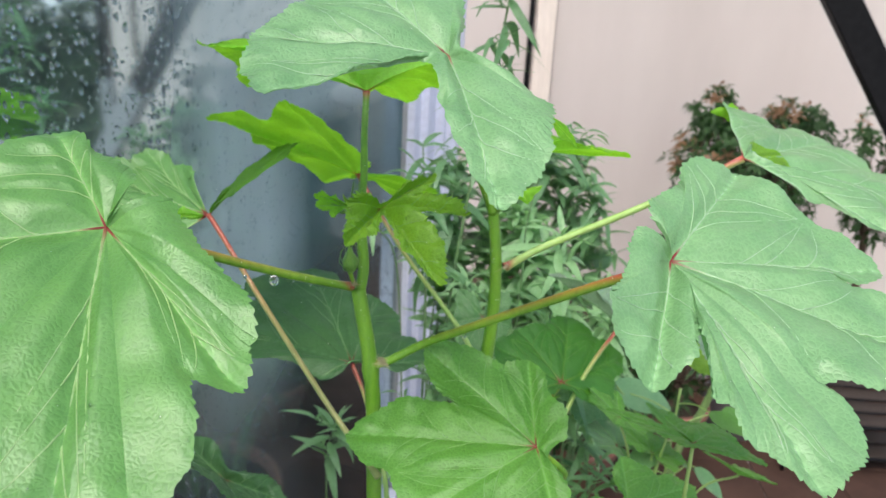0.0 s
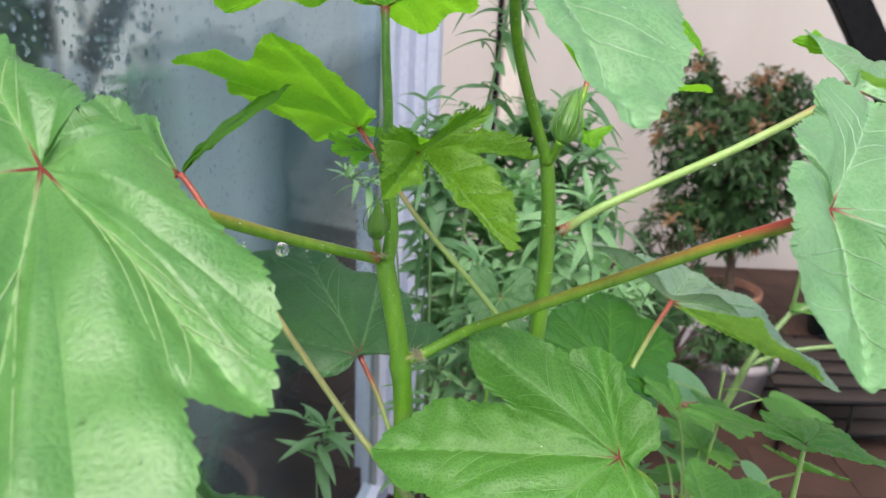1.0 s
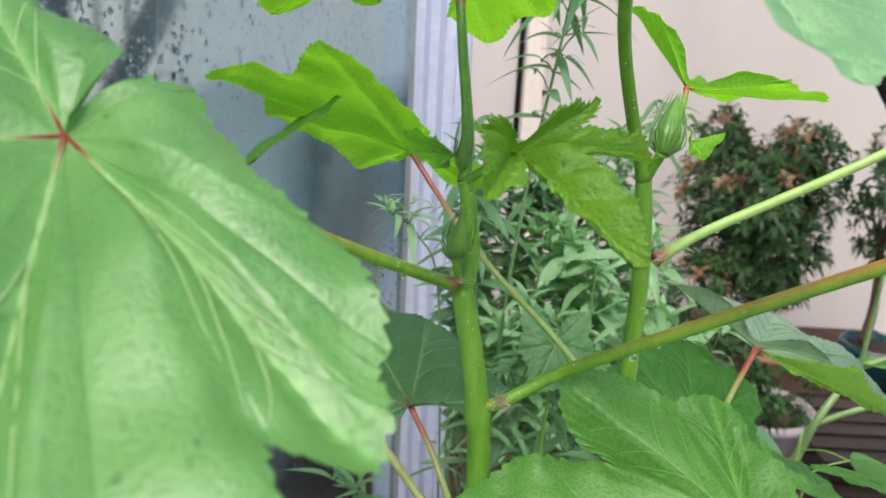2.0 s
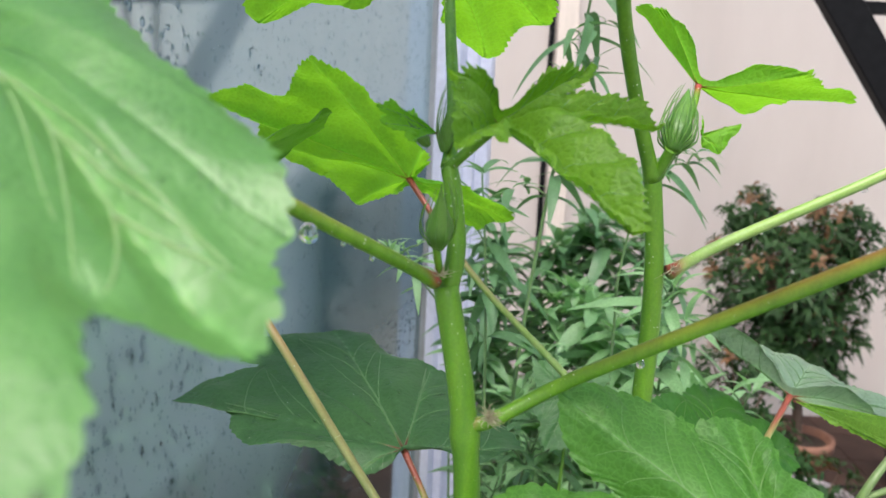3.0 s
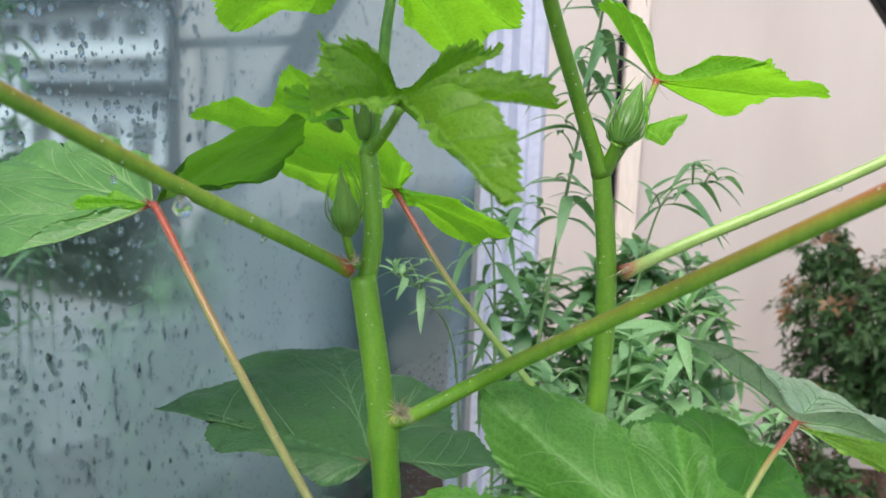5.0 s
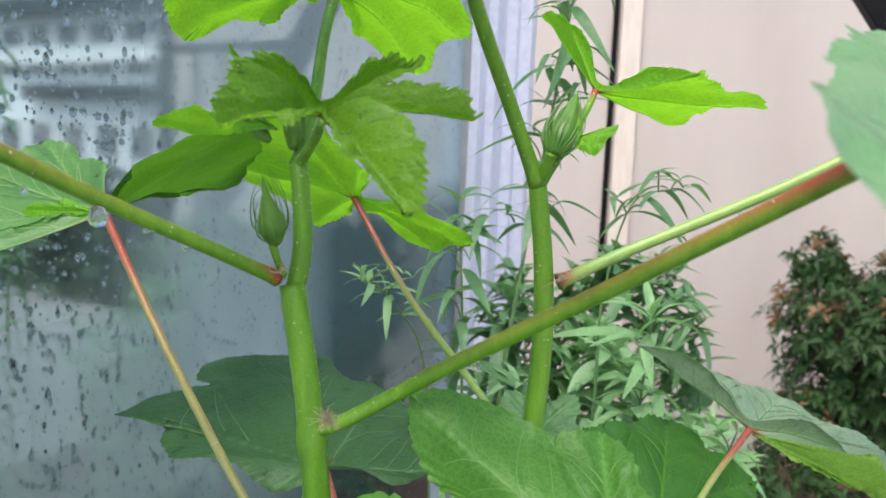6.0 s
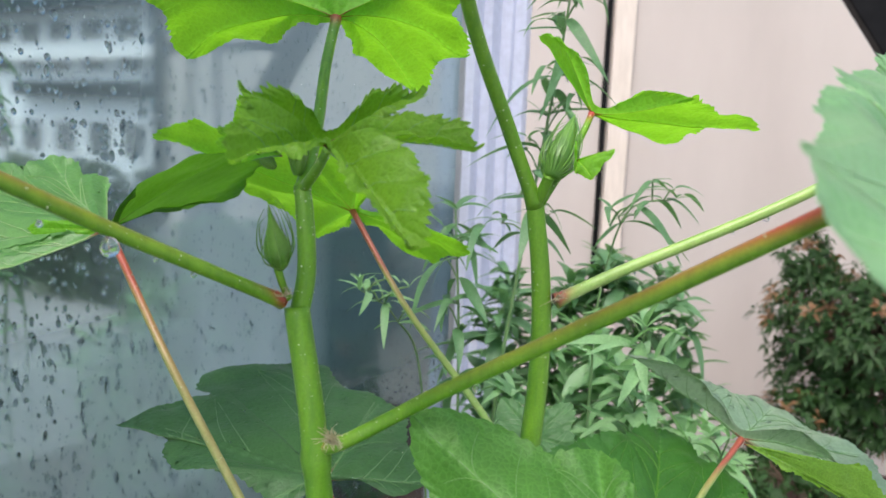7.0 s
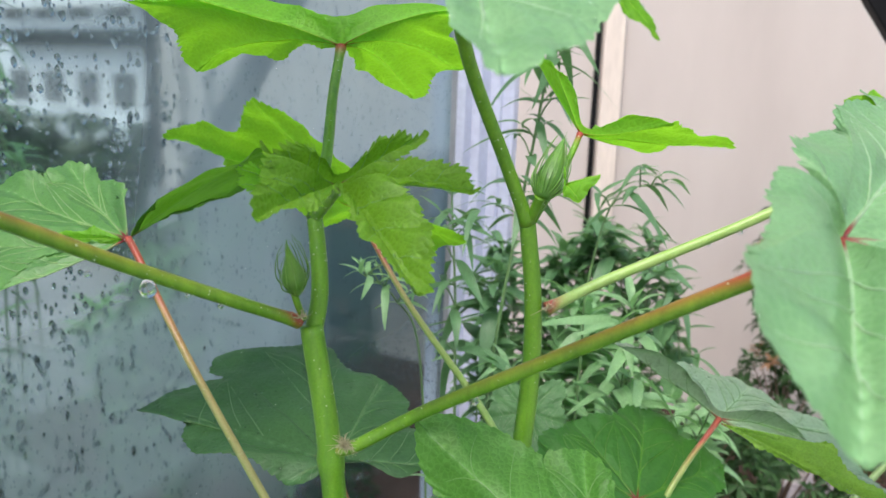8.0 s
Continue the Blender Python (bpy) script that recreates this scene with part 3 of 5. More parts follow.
part("ledge", box(bmesh.new(), (6, 12.7, 3.0), (30, 12.999, 3.25), 0.02), WHITE, house, "", False)
# two dark boxes stand for bands of balcony shade across the house
part("shade_band", box(bmesh.new(), (6, 12.5, 4.15), (30, 12.999, 4.6), 0.02), DUSK, house, "dark box painted for balcony shade", False)
part("shade_band", box(bmesh.new(), (11, 12.6, 2.15), (19, 12.9, 2.5), 0.02), DUSK, house, "dark box for shade over the lower windows", False)


# ---- the first okra plant ----
A_FOOT = (-0.005, 0.56, 0.25)
okra = root("okra_plant", A_FOOT, "tall okra plant with thick green stem and lobed leaves", "okra plant", "okra plants")
A_LOW, A_NODE, A_FORK = Vector((-0.026, 0.553, 1.387)), Vector((-0.0475, 0.556, 1.464)), Vector((-0.043, 0.574, 1.522))
A_TOP = Vector((-0.050, 0.662, 1.624))
part("stem", sweep(bmesh.new(), spline([A_FOOT, (-0.014, 0.552, 0.9), (-0.0225, 0.562, 1.27), (-0.0275, 0.557, 1.38), (-0.0415, 0.563, 1.460)], 14),
     lambda t: 0.0083 - 0.0014 * t + 0.0015 * math.exp(-((t - 0.745) / 0.016) ** 2), 18), STALK, okra, "smooth green okra stem")
part("stem", sweep(bmesh.new(), spline([(-0.0405, 0.564, 1.455), (-0.037, 0.565, 1.48), (-0.0405, 0.571, 1.51), tuple(A_FORK)], 8), lambda t: 0.0054 - 0.0008 * t, 14), STALK, okra)
stalk("petiole", [A_FORK, (-0.043, 0.60, 1.555), (-0.047, 0.63, 1.592), A_TOP], 0.0042, 0.0034, okra, ends=(0, 0.9), span=0.05)
stalk("petiole", [A_NODE, (-0.069, 0.517, 1.484), (-0.106, 0.464, 1.514), (-0.158, 0.385, 1.561), (-0.182, 0.368, 1.5735)], 0.0039, 0.0041, okra, ends=(1.0, 0.85), span=0.50)
stalk("petiole", [(-0.0255, 0.556, 1.385), (-0.012, 0.555, 1.390), (0.018, 0.557, 1.408), (0.05, 0.542, 1.431), (0.160, 0.488, 1.506), (0.209, 0.450, 1.5435)], 0.0044, 0.0044, okra, ends=(0.8, 0.84), span=0.34)
stalk("petiole", [(-0.016, 0.548, 1.265), (-0.074, 0.601, 1.308), (-0.146, 0.633, 1.401), (-0.208, 0.680, 1.468), (-0.221, 0.692, 1.478)], 0.0034, 0.0029, okra, STALK_PINK, ends=(0, 1.0), span=0.50, tint=0.10, label="pinkish red leaf stalk")
stalk("petiole", [(-0.012, 0.56, 1.10), (-0.016, 0.64, 1.180), (-0.047, 0.71, 1.245), (-0.073, 0.752, 1.280)], 0.0034, 0.0028, okra, STALK_PALE, ends=(0, 1.0), span=0.3)

leaf(okra, (-0.183, 0.366, 1.576), [(-0.186, 0.412, 1.602), (-0.240, 0.424, 1.624), (-0.305, 0.280, 1.572), (-0.235, 0.150, 1.490), (-0.136, 0.150, 1.460), (-0.104, 0.190, 1.470), (-0.073, 0.284, 1.508), (-0.0745, 0.316, 1.526), (-0.150, 0.392, 1.584)],
     [0.98, 0.9, 0.9, 0.92, 1.0, (-0.102, 0.277, 1.517), 0.99, 1.06], BLADE, normal=(0.23, -0.40, 0.89), seed=1, back=0.05, arch=0.05, quilt=0.07, plain_tips=(0, 3, 5, 7, 8), label="broad okra leaf with red-centred ribs and blotched tip")
leaf(okra, (0.210, 0.449, 1.547), [(0.198, 0.485, 1.580), (0.290, 0.577, 1.585), (0.387, 0.496, 1.528), (0.430, 0.400, 1.485), (0.300, 0.297, 1.476), (0.268, 0.268, 1.473), (0.236, 0.290, 1.487), (0.215, 0.319, 1.502), (0.176, 0.318, 1.507), (0.177, 0.436, 1.568)],
     [(0.238, 0.556, 1.594), 1.0, (0.350, 0.470, 1.528), (0.296, 0.356, 1.501), 1.0, 1.0, 1.02, (0.212, 0.376, 1.532), (0.151, 0.362, 1.545)], BLADE_PALE_SHEEN, VEIN_PALE, normal=(0.26, -0.35, 0.9), seed=2, back=0.10, arch=0.05, quilt=0.06, plain_tips=(0, 4, 6, 7, 9), label="large pale green okra leaf with deep notches")
leaf(okra, (-0.050, 0.663, 1.625), [(0.044, 0.705, 1.650), (0.019, 0.777, 1.615), (-0.022, 0.815, 1.587), (-0.197, 0.763, 1.609), (-0.228, 0.712, 1.652)],
     [0.78, 0.9, 0.16, 0.88], BLADE_LIME, VEIN_LIME, normal=(0, 0.1, 1), seed=3, back=0.16, arch=0.14, bulge=0.10, tooth=0.007, amp=0.0042, steps=32, vein=0.0003, secondary=False, label="translucent lime green okra leaf near the top")
leaf(okra, (-0.222, 0.692, 1.478), [(-0.262, 0.765, 1.503), (-0.315, 0.775, 1.520), (-0.365, 0.75, 1.505), (-0.385, 0.68, 1.462), (-0.29, 0.625, 1.447)],
     [0.9, 0.9, 0.88, 0.85], BLADE, normal=(0, -0.2, 1), seed=4, back=0.12, arch=-0.05, amp=0.004, pucker=0.04, wave=1.0, label="crinkled okra leaf on a red stalk")
leaf(okra, (-0.220, 0.694, 1.479), [(-0.180, 0.664, 1.509), (-0.153, 0.690, 1.531), (-0.141, 0.780, 1.541), (-0.188, 0.890, 1.507), (-0.217, 0.935, 1.486), (-0.228, 0.840, 1.479)], [1.0, 1.0, 1.04, 1.02, 1.02], BLADE_CUP_SHADE, VEIN_CUP, normal=(-0.61, -0.01, 0.79), seed=44, back=0.1, arch=0.05, bulge=0.08,
     vein=0.0004, tooth=0.006, amp=0.0016, wave=0.3, quilt=0.0, pucker=0.012, secondary=False, sharp=0.42, plain_tips=(0, 1, 3, 4, 5), label="cupped lobe of the crinkled leaf in a shade-darkened green")
leaf(okra, (-0.224, 0.689, 1.478), [(-0.246, 0.684, 1.468), (-0.274, 0.682, 1.477), (-0.246, 0.688, 1.487)], [0.98, 0.98], BLADE_LIME, VEIN_LIME, normal=(0, -0.9, 0.4), seed=45, back=0.1, tooth=0.004, amp=0.001,
     vein=0.0003, secondary=False, label="lime underside fold of the crinkled leaf")
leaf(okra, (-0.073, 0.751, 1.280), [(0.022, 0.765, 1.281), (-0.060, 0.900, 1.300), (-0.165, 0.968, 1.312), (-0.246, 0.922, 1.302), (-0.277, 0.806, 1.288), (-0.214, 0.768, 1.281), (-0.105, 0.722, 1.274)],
     [0.92, 0.96, 0.98, (-0.221, 0.878, 1.296), (-0.234, 0.804, 1.286), 0.97], BLADE_SHADED, VEIN_DULL, normal=(0.0, -0.13, 0.99), seed=5, back=0.1, arch=0.04, pucker=0.02, plain_tips=(3, 5), tooth=0.009, amp=0.003, label="shaded dark green okra leaf with rain drops")
leaf(okra, (-0.020, 0.534, 1.547), [(0.0225, 0.548, 1.573), (0.054, 0.529, 1.548), (0.036, 0.468, 1.506), (-0.038, 0.457, 1.539), (-0.042, 0.484, 1.567)],
     [(0.008, 0.536, 1.554), (0.013, 0.521, 1.546), 0.16, 0.95], BLADE_NEW, VEIN_SOFT, normal=(0.32, -0.4, 0.86), seed=6, back=0.1, arch=0.05, bulge=0.11, tooth=0.0042, amp=0.0034, sharp=0.1, steps=44, vein=0.00045, pucker=0.11, quilt=0.1, label="small freshly opened okra leaf with jagged rim")
stalk("petiole", [A_FORK, (-0.030, 0.558, 1.535), (-0.02, 0.539, 1.545)], 0.0034, 0.0024, okra)
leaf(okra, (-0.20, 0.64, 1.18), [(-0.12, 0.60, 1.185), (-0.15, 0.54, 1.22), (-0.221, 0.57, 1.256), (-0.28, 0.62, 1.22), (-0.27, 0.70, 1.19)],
     [0.9, 0.9, 0.9, 0.9], BLADE_SHADED, VEIN_DULL, normal=(0, -0.3, 1), seed=7, label="low shaded okra leaf")

# ---- the second okra plant ----
B_FOOT = (0.075, 0.63, 0.25)
okra_b = root("okra_plant", B_FOOT, "okra plant with a fat flower bud at its fork", "okra plant", "okra plants")
B_NODE, B_FORK, B_JOIN = Vector((0.097, 0.653, 1.455)), Vector((0.081, 0.650, 1.514)), Vector((0.1135, 0.689, 1.572))
part("stem", sweep(bmesh.new(), spline([B_FOOT, (0.078, 0.635, 0.9), (0.082, 0.640, 1.277), (0.0885, 0.655, 1.40), (0.0875, 0.654, 1.46), tuple(B_FORK)], 14),
     lambda t: 0.0080 - 0.0024 * t, 16), STALK, okra_b, "smooth green okra stem")
stalk("petiole", [B_FORK, (0.064, 0.631, 1.558), (0.043, 0.587, 1.617), (0.032, 0.530, 1.679)], 0.0052, 0.0042, okra_b)
stalk("petiole", [B_NODE, (0.138, 0.672, 1.474), (0.238, 0.683, 1.522), (0.328, 0.684, 1.576)], 0.0044, 0.0036, okra_b, STALK_PALE, ends=(0.9, 0.8), span=0.16)
stalk("petiole", [(0.09, 0.66, 1.295), (0.062, 0.706, 1.345), (-0.023, 0.812, 1.410), (-0.086, 0.872, 1.484)], 0.0034, 0.0028, okra_b, STALK_PALE, ends=(0, 1.0), span=0.34, tint=0.0, label="pinkish red leaf stalk")
stalk("petiole", [(0.084, 0.642, 1.12), (0.154, 0.709, 1.166), (0.214, 0.789, 1.262), (0.265, 0.855, 1.307)], 0.0036, 0.0028, okra_b, STALK_PALE, ends=(0, 0.9), span=0.25)
stalk("petiole", [(0.082, 0.64, 1.18), (0.15, 0.58, 1.25), (0.160, 0.51, 1.31), (0.131, 0.507, 1.338)], 0.0036, 0.003, okra_b, ends=(0, 0.4))
stalk("petiole", [(0.084, 0.642, 1.08), (0.12, 0.70, 1.18), (0.185, 0.77, 1.262)], 0.0032, 0.0026, okra_b, ends=(0, 0.4))

leaf(okra_b, (0.032, 0.529, 1.680), [(0.111, 0.472, 1.647), (0.076, 0.364, 1.607), (-0.094, 0.421, 1.656), (-0.113, 0.490, 1.687), (-0.070, 0.620, 1.735), (0.030, 0.620, 1.722)],
     [(0.107, 0.420, 1.626), (0.014, 0.508, 1.677), (-0.113, 0.452, 1.671), 0.95, 0.9], BLADE_PALE_SHEEN, VEIN_PALE, normal=(0.14, -0.37, 0.92), seed=11, back=0.12, arch=0.06, quilt=0.06, bulge=0.05, plain_tips=(0, 5), label="large drooping pale okra leaf")
leaf(okra_b, (0.107, 0.466, 1.650), [(0.121, 0.466, 1.632), (0.134, 0.473, 1.624), (0.124, 0.474, 1.640)], [1.0, 1.0], BLADE_LIME, VEIN_LIME, normal=(0.5, -0.7, 0.5), seed=20, back=0.0, arch=0.1, bulge=0.02,
     tooth=0.004, amp=0.0008, vein=0.0003, rings=12, secondary=False, sharp=0.05, label="rolled lime corner of the drooping leaf")
leaf(okra_b, (0.1135, 0.689, 1.572), [(0.177, 0.782, 1.556), (0.220, 0.704, 1.565), (0.172, 0.664, 1.580), (0.092, 0.70, 1.622), (0.078, 0.732, 1.625)],
     [(0.190, 0.738, 1.563), 0.95, 0.16, 0.95], BLADE_LIME, VEIN_LIME, normal=(-0.1, -0.1, 1), seed=12, back=0.08, arch=-0.04, bulge=0.10, sharp=0.06, tooth=0.0050, amp=0.0036, steps=40, vein=0.0003, secondary=False, label="bright lime young okra leaf")
leaf(okra_b, (-0.086, 0.871, 1.484), [(-0.024, 0.945, 1.425), (0.011, 0.958, 1.438), (-0.073, 0.838, 1.513), (-0.162, 0.808, 1.581), (-0.279, 0.879, 1.541), (-0.231, 0.923, 1.503), (-0.142, 0.946, 1.450)],
     [0.98, 0.16, 0.95, (-0.193, 0.846, 1.551), (-0.234, 0.887, 1.533), 0.97], BLADE_LIME, VEIN_LIME, normal=(0.28, 0.5, 0.8), seed=13, back=0.14, arch=0.05, bulge=0.10, tooth=0.0065, amp=0.0040, steps=32, plain_tips=(0,), vein=0.0003, secondary=False, label="lime green okra leaf with a long lobe")
leaf(okra_b, (0.265, 0.855, 1.307), [(0.165, 0.838, 1.374), (0.226, 0.90, 1.343), (0.307, 0.918, 1.317), (0.378, 0.888, 1.290), (0.445, 0.80, 1.232), (0.345, 0.858, 1.294)],
     [0.95, 0.95, 0.95, 0.9, 0.86], BLADE_WET_SHEEN, VEIN_DULL, normal=(0.2, -0.1, 0.95), seed=14, back=0.1, arch=0.05, pucker=0.014, wave=0.4, quilt=0.03, label="wet okra leaf folded along its rib")
leaf(okra_b, (0.266, 0.849, 1.305), [(0.297, 0.836, 1.290), (0.345, 0.826, 1.277), (0.425, 0.800, 1.245), (0.36, 0.836, 1.297)], [0.95, 0.95, 0.85], BLADE_NEW, VEIN_DULL, normal=(0.1, -0.8, 0.5), seed=18,
     back=0.3, arch=0.03, bulge=0.06, vein=0.0004, secondary=False, label="lime underside of the folded lobe")
leaf(okra_b, (0.131, 0.507, 1.339), [(0.156, 0.530, 1.362), (0.123, 0.580, 1.384), (0.024, 0.567, 1.401), (-0.044, 0.531, 1.323), (0.025, 0.440, 1.300), (0.150, 0.440, 1.300)],
     [0.97, (0.096, 0.572, 1.380), (0.054, 0.549, 1.350), 0.93, 0.92], BLADE_FRESH, VEIN_SOFT, vein=0.0006, normal=(-0.1, -0.45, 0.88), seed=15, back=0.25, arch=0.05, bulge=0.2, plain_tips=(0,), tooth=0.009, amp=0.003, label="mid-height okra leaf with three blunt lobes")
leaf(okra_b, (0.328, 0.684, 1.576), [(0.338, 0.82, 1.602), (0.48, 0.84, 1.560), (0.56, 0.70, 1.525), (0.45, 0.60, 1.528), (0.375, 0.62, 1.555)],
     [0.85, 0.85, 0.8, 0.85], BLADE_PALE_SHEEN, VEIN_PALE, normal=(0.25, -0.3, 0.9), seed=16, back=0.15, label="pale okra leaf with a curled corner")
leaf(okra_b, (0.375, 0.815, 1.588), [(0.350, 0.822, 1.588), (0.324, 0.808, 1.600), (0.348, 0.815, 1.609)], [0.97, 0.97], BLADE_LIME, VEIN_LIME, normal=(0, -0.9, 0.4), seed=21, back=0.0, arch=0.04, bulge=0.12,
     tooth=0.0035, amp=0.0012, vein=0.0003, rings=14, sharp=0.4, secondary=False, label="turned-up lime lobe of the curled leaf")
leaf(okra_b, (0.330, 0.685, 1.575), [(0.340, 0.703, 1.589), (0.371, 0.700, 1.578), (0.390, 0.680, 1.557), (0.360, 0.678, 1.565)], [0.95, 0.95, 0.9], BLADE_NEW, VEIN_LIME,
     normal=(-0.1, -0.8, 0.5), seed=19, back=0.2, arch=0.05, tooth=0.004, amp=0.001, vein=0.0003, rings=12, secondary=False, label="lime underside of the curled corner")
leaf(okra_b, (0.185, 0.77, 1.262), [(0.115, 0.715, 1.270), (0.098, 0.775, 1.304), (0.13, 0.815, 1.308), (0.2, 0.878, 1.301), (0.272, 0.86, 1.258), (0.25, 0.785, 1.235)],
     [0.98, 0.98, 0.95, 0.95, 0.95], BLADE_MID, VEIN_CUP, normal=(0.4, -0.38, 0.83), seed=17, arch=0.03, label="broad rounded okra leaf behind the stem")


# ---- buds, node hairs and rain drops on the okra ----
def bud(parent, base, tip, width, label, filaments=9, length=1.0, seed=0):
    """A pointed flower bud of overlapping sepals, ringed by thin curved bracts."""
    rng = random.Random(seed)
    base, tip = Vector(base), Vector(tip)
    ax = tip - base
    slim = 1.5 if filaments < 11 else 0.85
    L = ax.length
    d = ax.normalized()
    x = d.orthogonal().normalized()
    y = d.cross(x)
    bm = bmesh.new()
    lay = bm.verts.layers.float.new("red")
    rings = []
    for i in range(13):
        t = i / 12
        prof = width / 2 * (0.5 + 0.5 * math.sin(math.pi / 2 * t / 0.32) if t < 0.32 else ((1.0 - t) / 0.68) ** slim * (1.0 + 0.35 * (t - 0.32) * (1 - t)))
        ring = []
        for k in range(20):
            a = 2 * math.pi * k / 20 + t * 0.7
            r = prof * (0.95 + 0.14 * abs(math.sin(a * 2.5))) + 0.0002
            ring.append(bm.verts.new(base + ax * t + (x * math.cos(a) + y * math.sin(a)) * r))
        rings.append(ring)
    for a, b in zip(rings, rings[1:]):
        for k in range(20):
            bm.faces.new((a[k], a[(k + 1) % 20], b[(k + 1) % 20], b[k]))
    bm.faces.new(rings[-1])
    bm.faces.new(rings[0][::-1])
    ob = part("flower_bud", bm, BUD, parent, label)
    hairs = bmesh.new()
    for i in range(filaments):
        a = 2 * math.pi * (i + rng.uniform(-0.2, 0.2)) / filaments
        o = x * math.cos(a) + y * math.sin(a)
        h = length * rng.uniform(0.75, 1.15)
        path = spline([base + o * width * 0.2, base + ax * 0.3 * h + o * width * rng.uniform(0.60, 0.72), base + ax * 0.75 * h + o * width * rng.uniform(0.45, 0.62),
                       base + ax * 1.02 * h + o * width * rng.uniform(0.1, 0.35)], 5)
        sweep(hairs, path, lambda t: width * 0.036 * (1.15 - t), 5)
    part("bract", hairs, BUD, ob, "thin curved green bracts")
    return ob


bud(okra, (-0.046, 0.548, 1.484), (-0.045, 0.525, 1.518), 0.0135, "closed pointed flower bud", 10, 0.95, 1)
stalk("pedicel", [(-0.044, 0.556, 1.466), (-0.046, 0.550, 1.476), (-0.0475, 0.545, 1.487)], 0.0022, 0.0024, okra)
bud(okra, (-0.046, 0.575, 1.530), (-0.0445, 0.570, 1.552), 0.0082, "bristly young bud cluster", 26, 1.45, 2)
bud(okra, (-0.054, 0.560, 1.534), (-0.064, 0.547, 1.546), 0.006, "small side bud", 9, 1.3, 3)
leaf(okra, (-0.050, 0.56, 1.540), [(-0.062, 0.552, 1.550), (-0.078, 0.545, 1.553), (-0.075, 0.538, 1.545), (-0.060, 0.535, 1.537)], [0.8, 0.8, 0.8], BLADE_LIME, VEIN_DULL,
     normal=(0, -0.6, 0.7), seed=31, tooth=0.003, amp=0.002, vein=0.0003, secondary=False, label="tiny unfolding leaf beside the bud")
bud(okra_b, (0.0895, 0.642, 1.532), (0.102, 0.667, 1.570), 0.0172, "fat bristly flower bud", 24, 0.93, 4)
stalk("pedicel", [B_FORK, (0.0845, 0.646, 1.522), (0.0885, 0.641, 1.533)], 0.0042, 0.0038, okra_b)
stalk("petiole", [B_FORK + Vector((0.003, 0, 0.002)), (0.098, 0.655, 1.54), (0.108, 0.675, 1.56), (0.113, 0.688, 1.572)], 0.003, 0.0022, okra_b, ends=(0, 0.9), span=0.15)
leaf(okra_b, (0.1035, 0.634, 1.543), [(0.1025, 0.632, 1.554), (0.103, 0.629, 1.536), (0.113, 0.626, 1.533), (0.1245, 0.630, 1.550)], [1.0, 1.0, 0.95], BLADE_LIME, VEIN_LIME, normal=(0.2, -0.9, 0.3),
     seed=32, back=0.0, tooth=0.003, amp=0.0007, vein=0.0003, arch=0.3, rings=14, secondary=False, label="curled lime leaflet round the bud")

rng = random.Random(9)
for home, spot, n in ((okra, A_LOW + Vector((0.0095, -0.009, 0.008)), 70), (okra, A_NODE + Vector((0.003, -0.005, 0.004)), 12), (okra_b, B_NODE + Vector((0.0, -0.005, 0.003)), 10)):
    bm = bmesh.new()
    for i in range(n):
        d = Vector((rng.uniform(-0.4, 1), rng.uniform(-1, 0.1), rng.uniform(-0.4, 1))).normalized()
        e = Vector((rng.uniform(-1, 1), rng.uniform(-1, 0.2), rng.uniform(-0.6, 1))).normalized()
        s = rng.uniform(0.004, 0.0105)
        sweep(bm, spline([spot, spot + d * s * 0.6, spot + d * s + e * s * 0.5], 4), lambda t: 0.0004 * (1.1 - t), 4)
    part("node_hair", bm, FUZZ, home, "dry pale stipule threads")

# droplets under the stalks
drops = [((-0.098, 0.474, 1.500), 0.0045), ((-0.086, 0.492, 1.493), 0.0013), ((-0.075, 0.508, 1.484), 0.0016), ((-0.062, 0.525, 1.477), 0.0012), ((-0.115, 0.450, 1.5115), 0.0016),
         ((0.059, 0.538, 1.4305), 0.0024), ((0.122, 0.672, 1.4625), 0.0012), ((0.145, 0.675, 1.4725), 0.0016), ((0.160, 0.676, 1.480), 0.0013), ((0.205, 0.681, 1.501), 0.0014),
         ((0.225, 0.682, 1.511), 0.0022), ((0.172, 0.678, 1.4855), 0.001)]
for at_, r_ in drops:
    bm = bmesh.new()
    for v in bead(bm, at_, r_):
        if v.co.z > at_[2]:
            v.co.x, v.co.y, v.co.z = at_[0] + (v.co.x - at_[0]) * 0.85, at_[1] + (v.co.y - at_[1]) * 0.85, at_[2] + (v.co.z - at_[2]) * 1.15
    tagged(part("water_drop", bm, WATER), "clear rain drop hanging under a stalk", "water drop", "drops under the stalks")

# beads of rain on the leaves
rng = random.Random(12)
spots = []
for ob in [o for o in scene.objects if o.name.split(".")[0] == "leaf"]:
    polys = list(ob.data.polygons)
    weight = [q.area for q in polys]
    total = sum(weight)
    wet = 3.0 if ob.data.materials[0] in (BLADE_WET_SHEEN, BLADE_SHADED) else 1.0
    for q in rng.choices(polys, weight, k=int(min(520, (20 + total * 7000) * wet))):
        n = q.normal if q.normal.z > 0 else -q.normal
        r = 0.0003 + (0.0026 if wet > 1 else 0.0011) * rng.random() ** 4
        spots.append(Matrix.Translation(q.center + n * r * 0.2) @ n.to_track_quat('Z', 'X').to_matrix().to_4x4() @ Matrix.Diagonal((r, r, r * 0.55, 1)))
sap = []
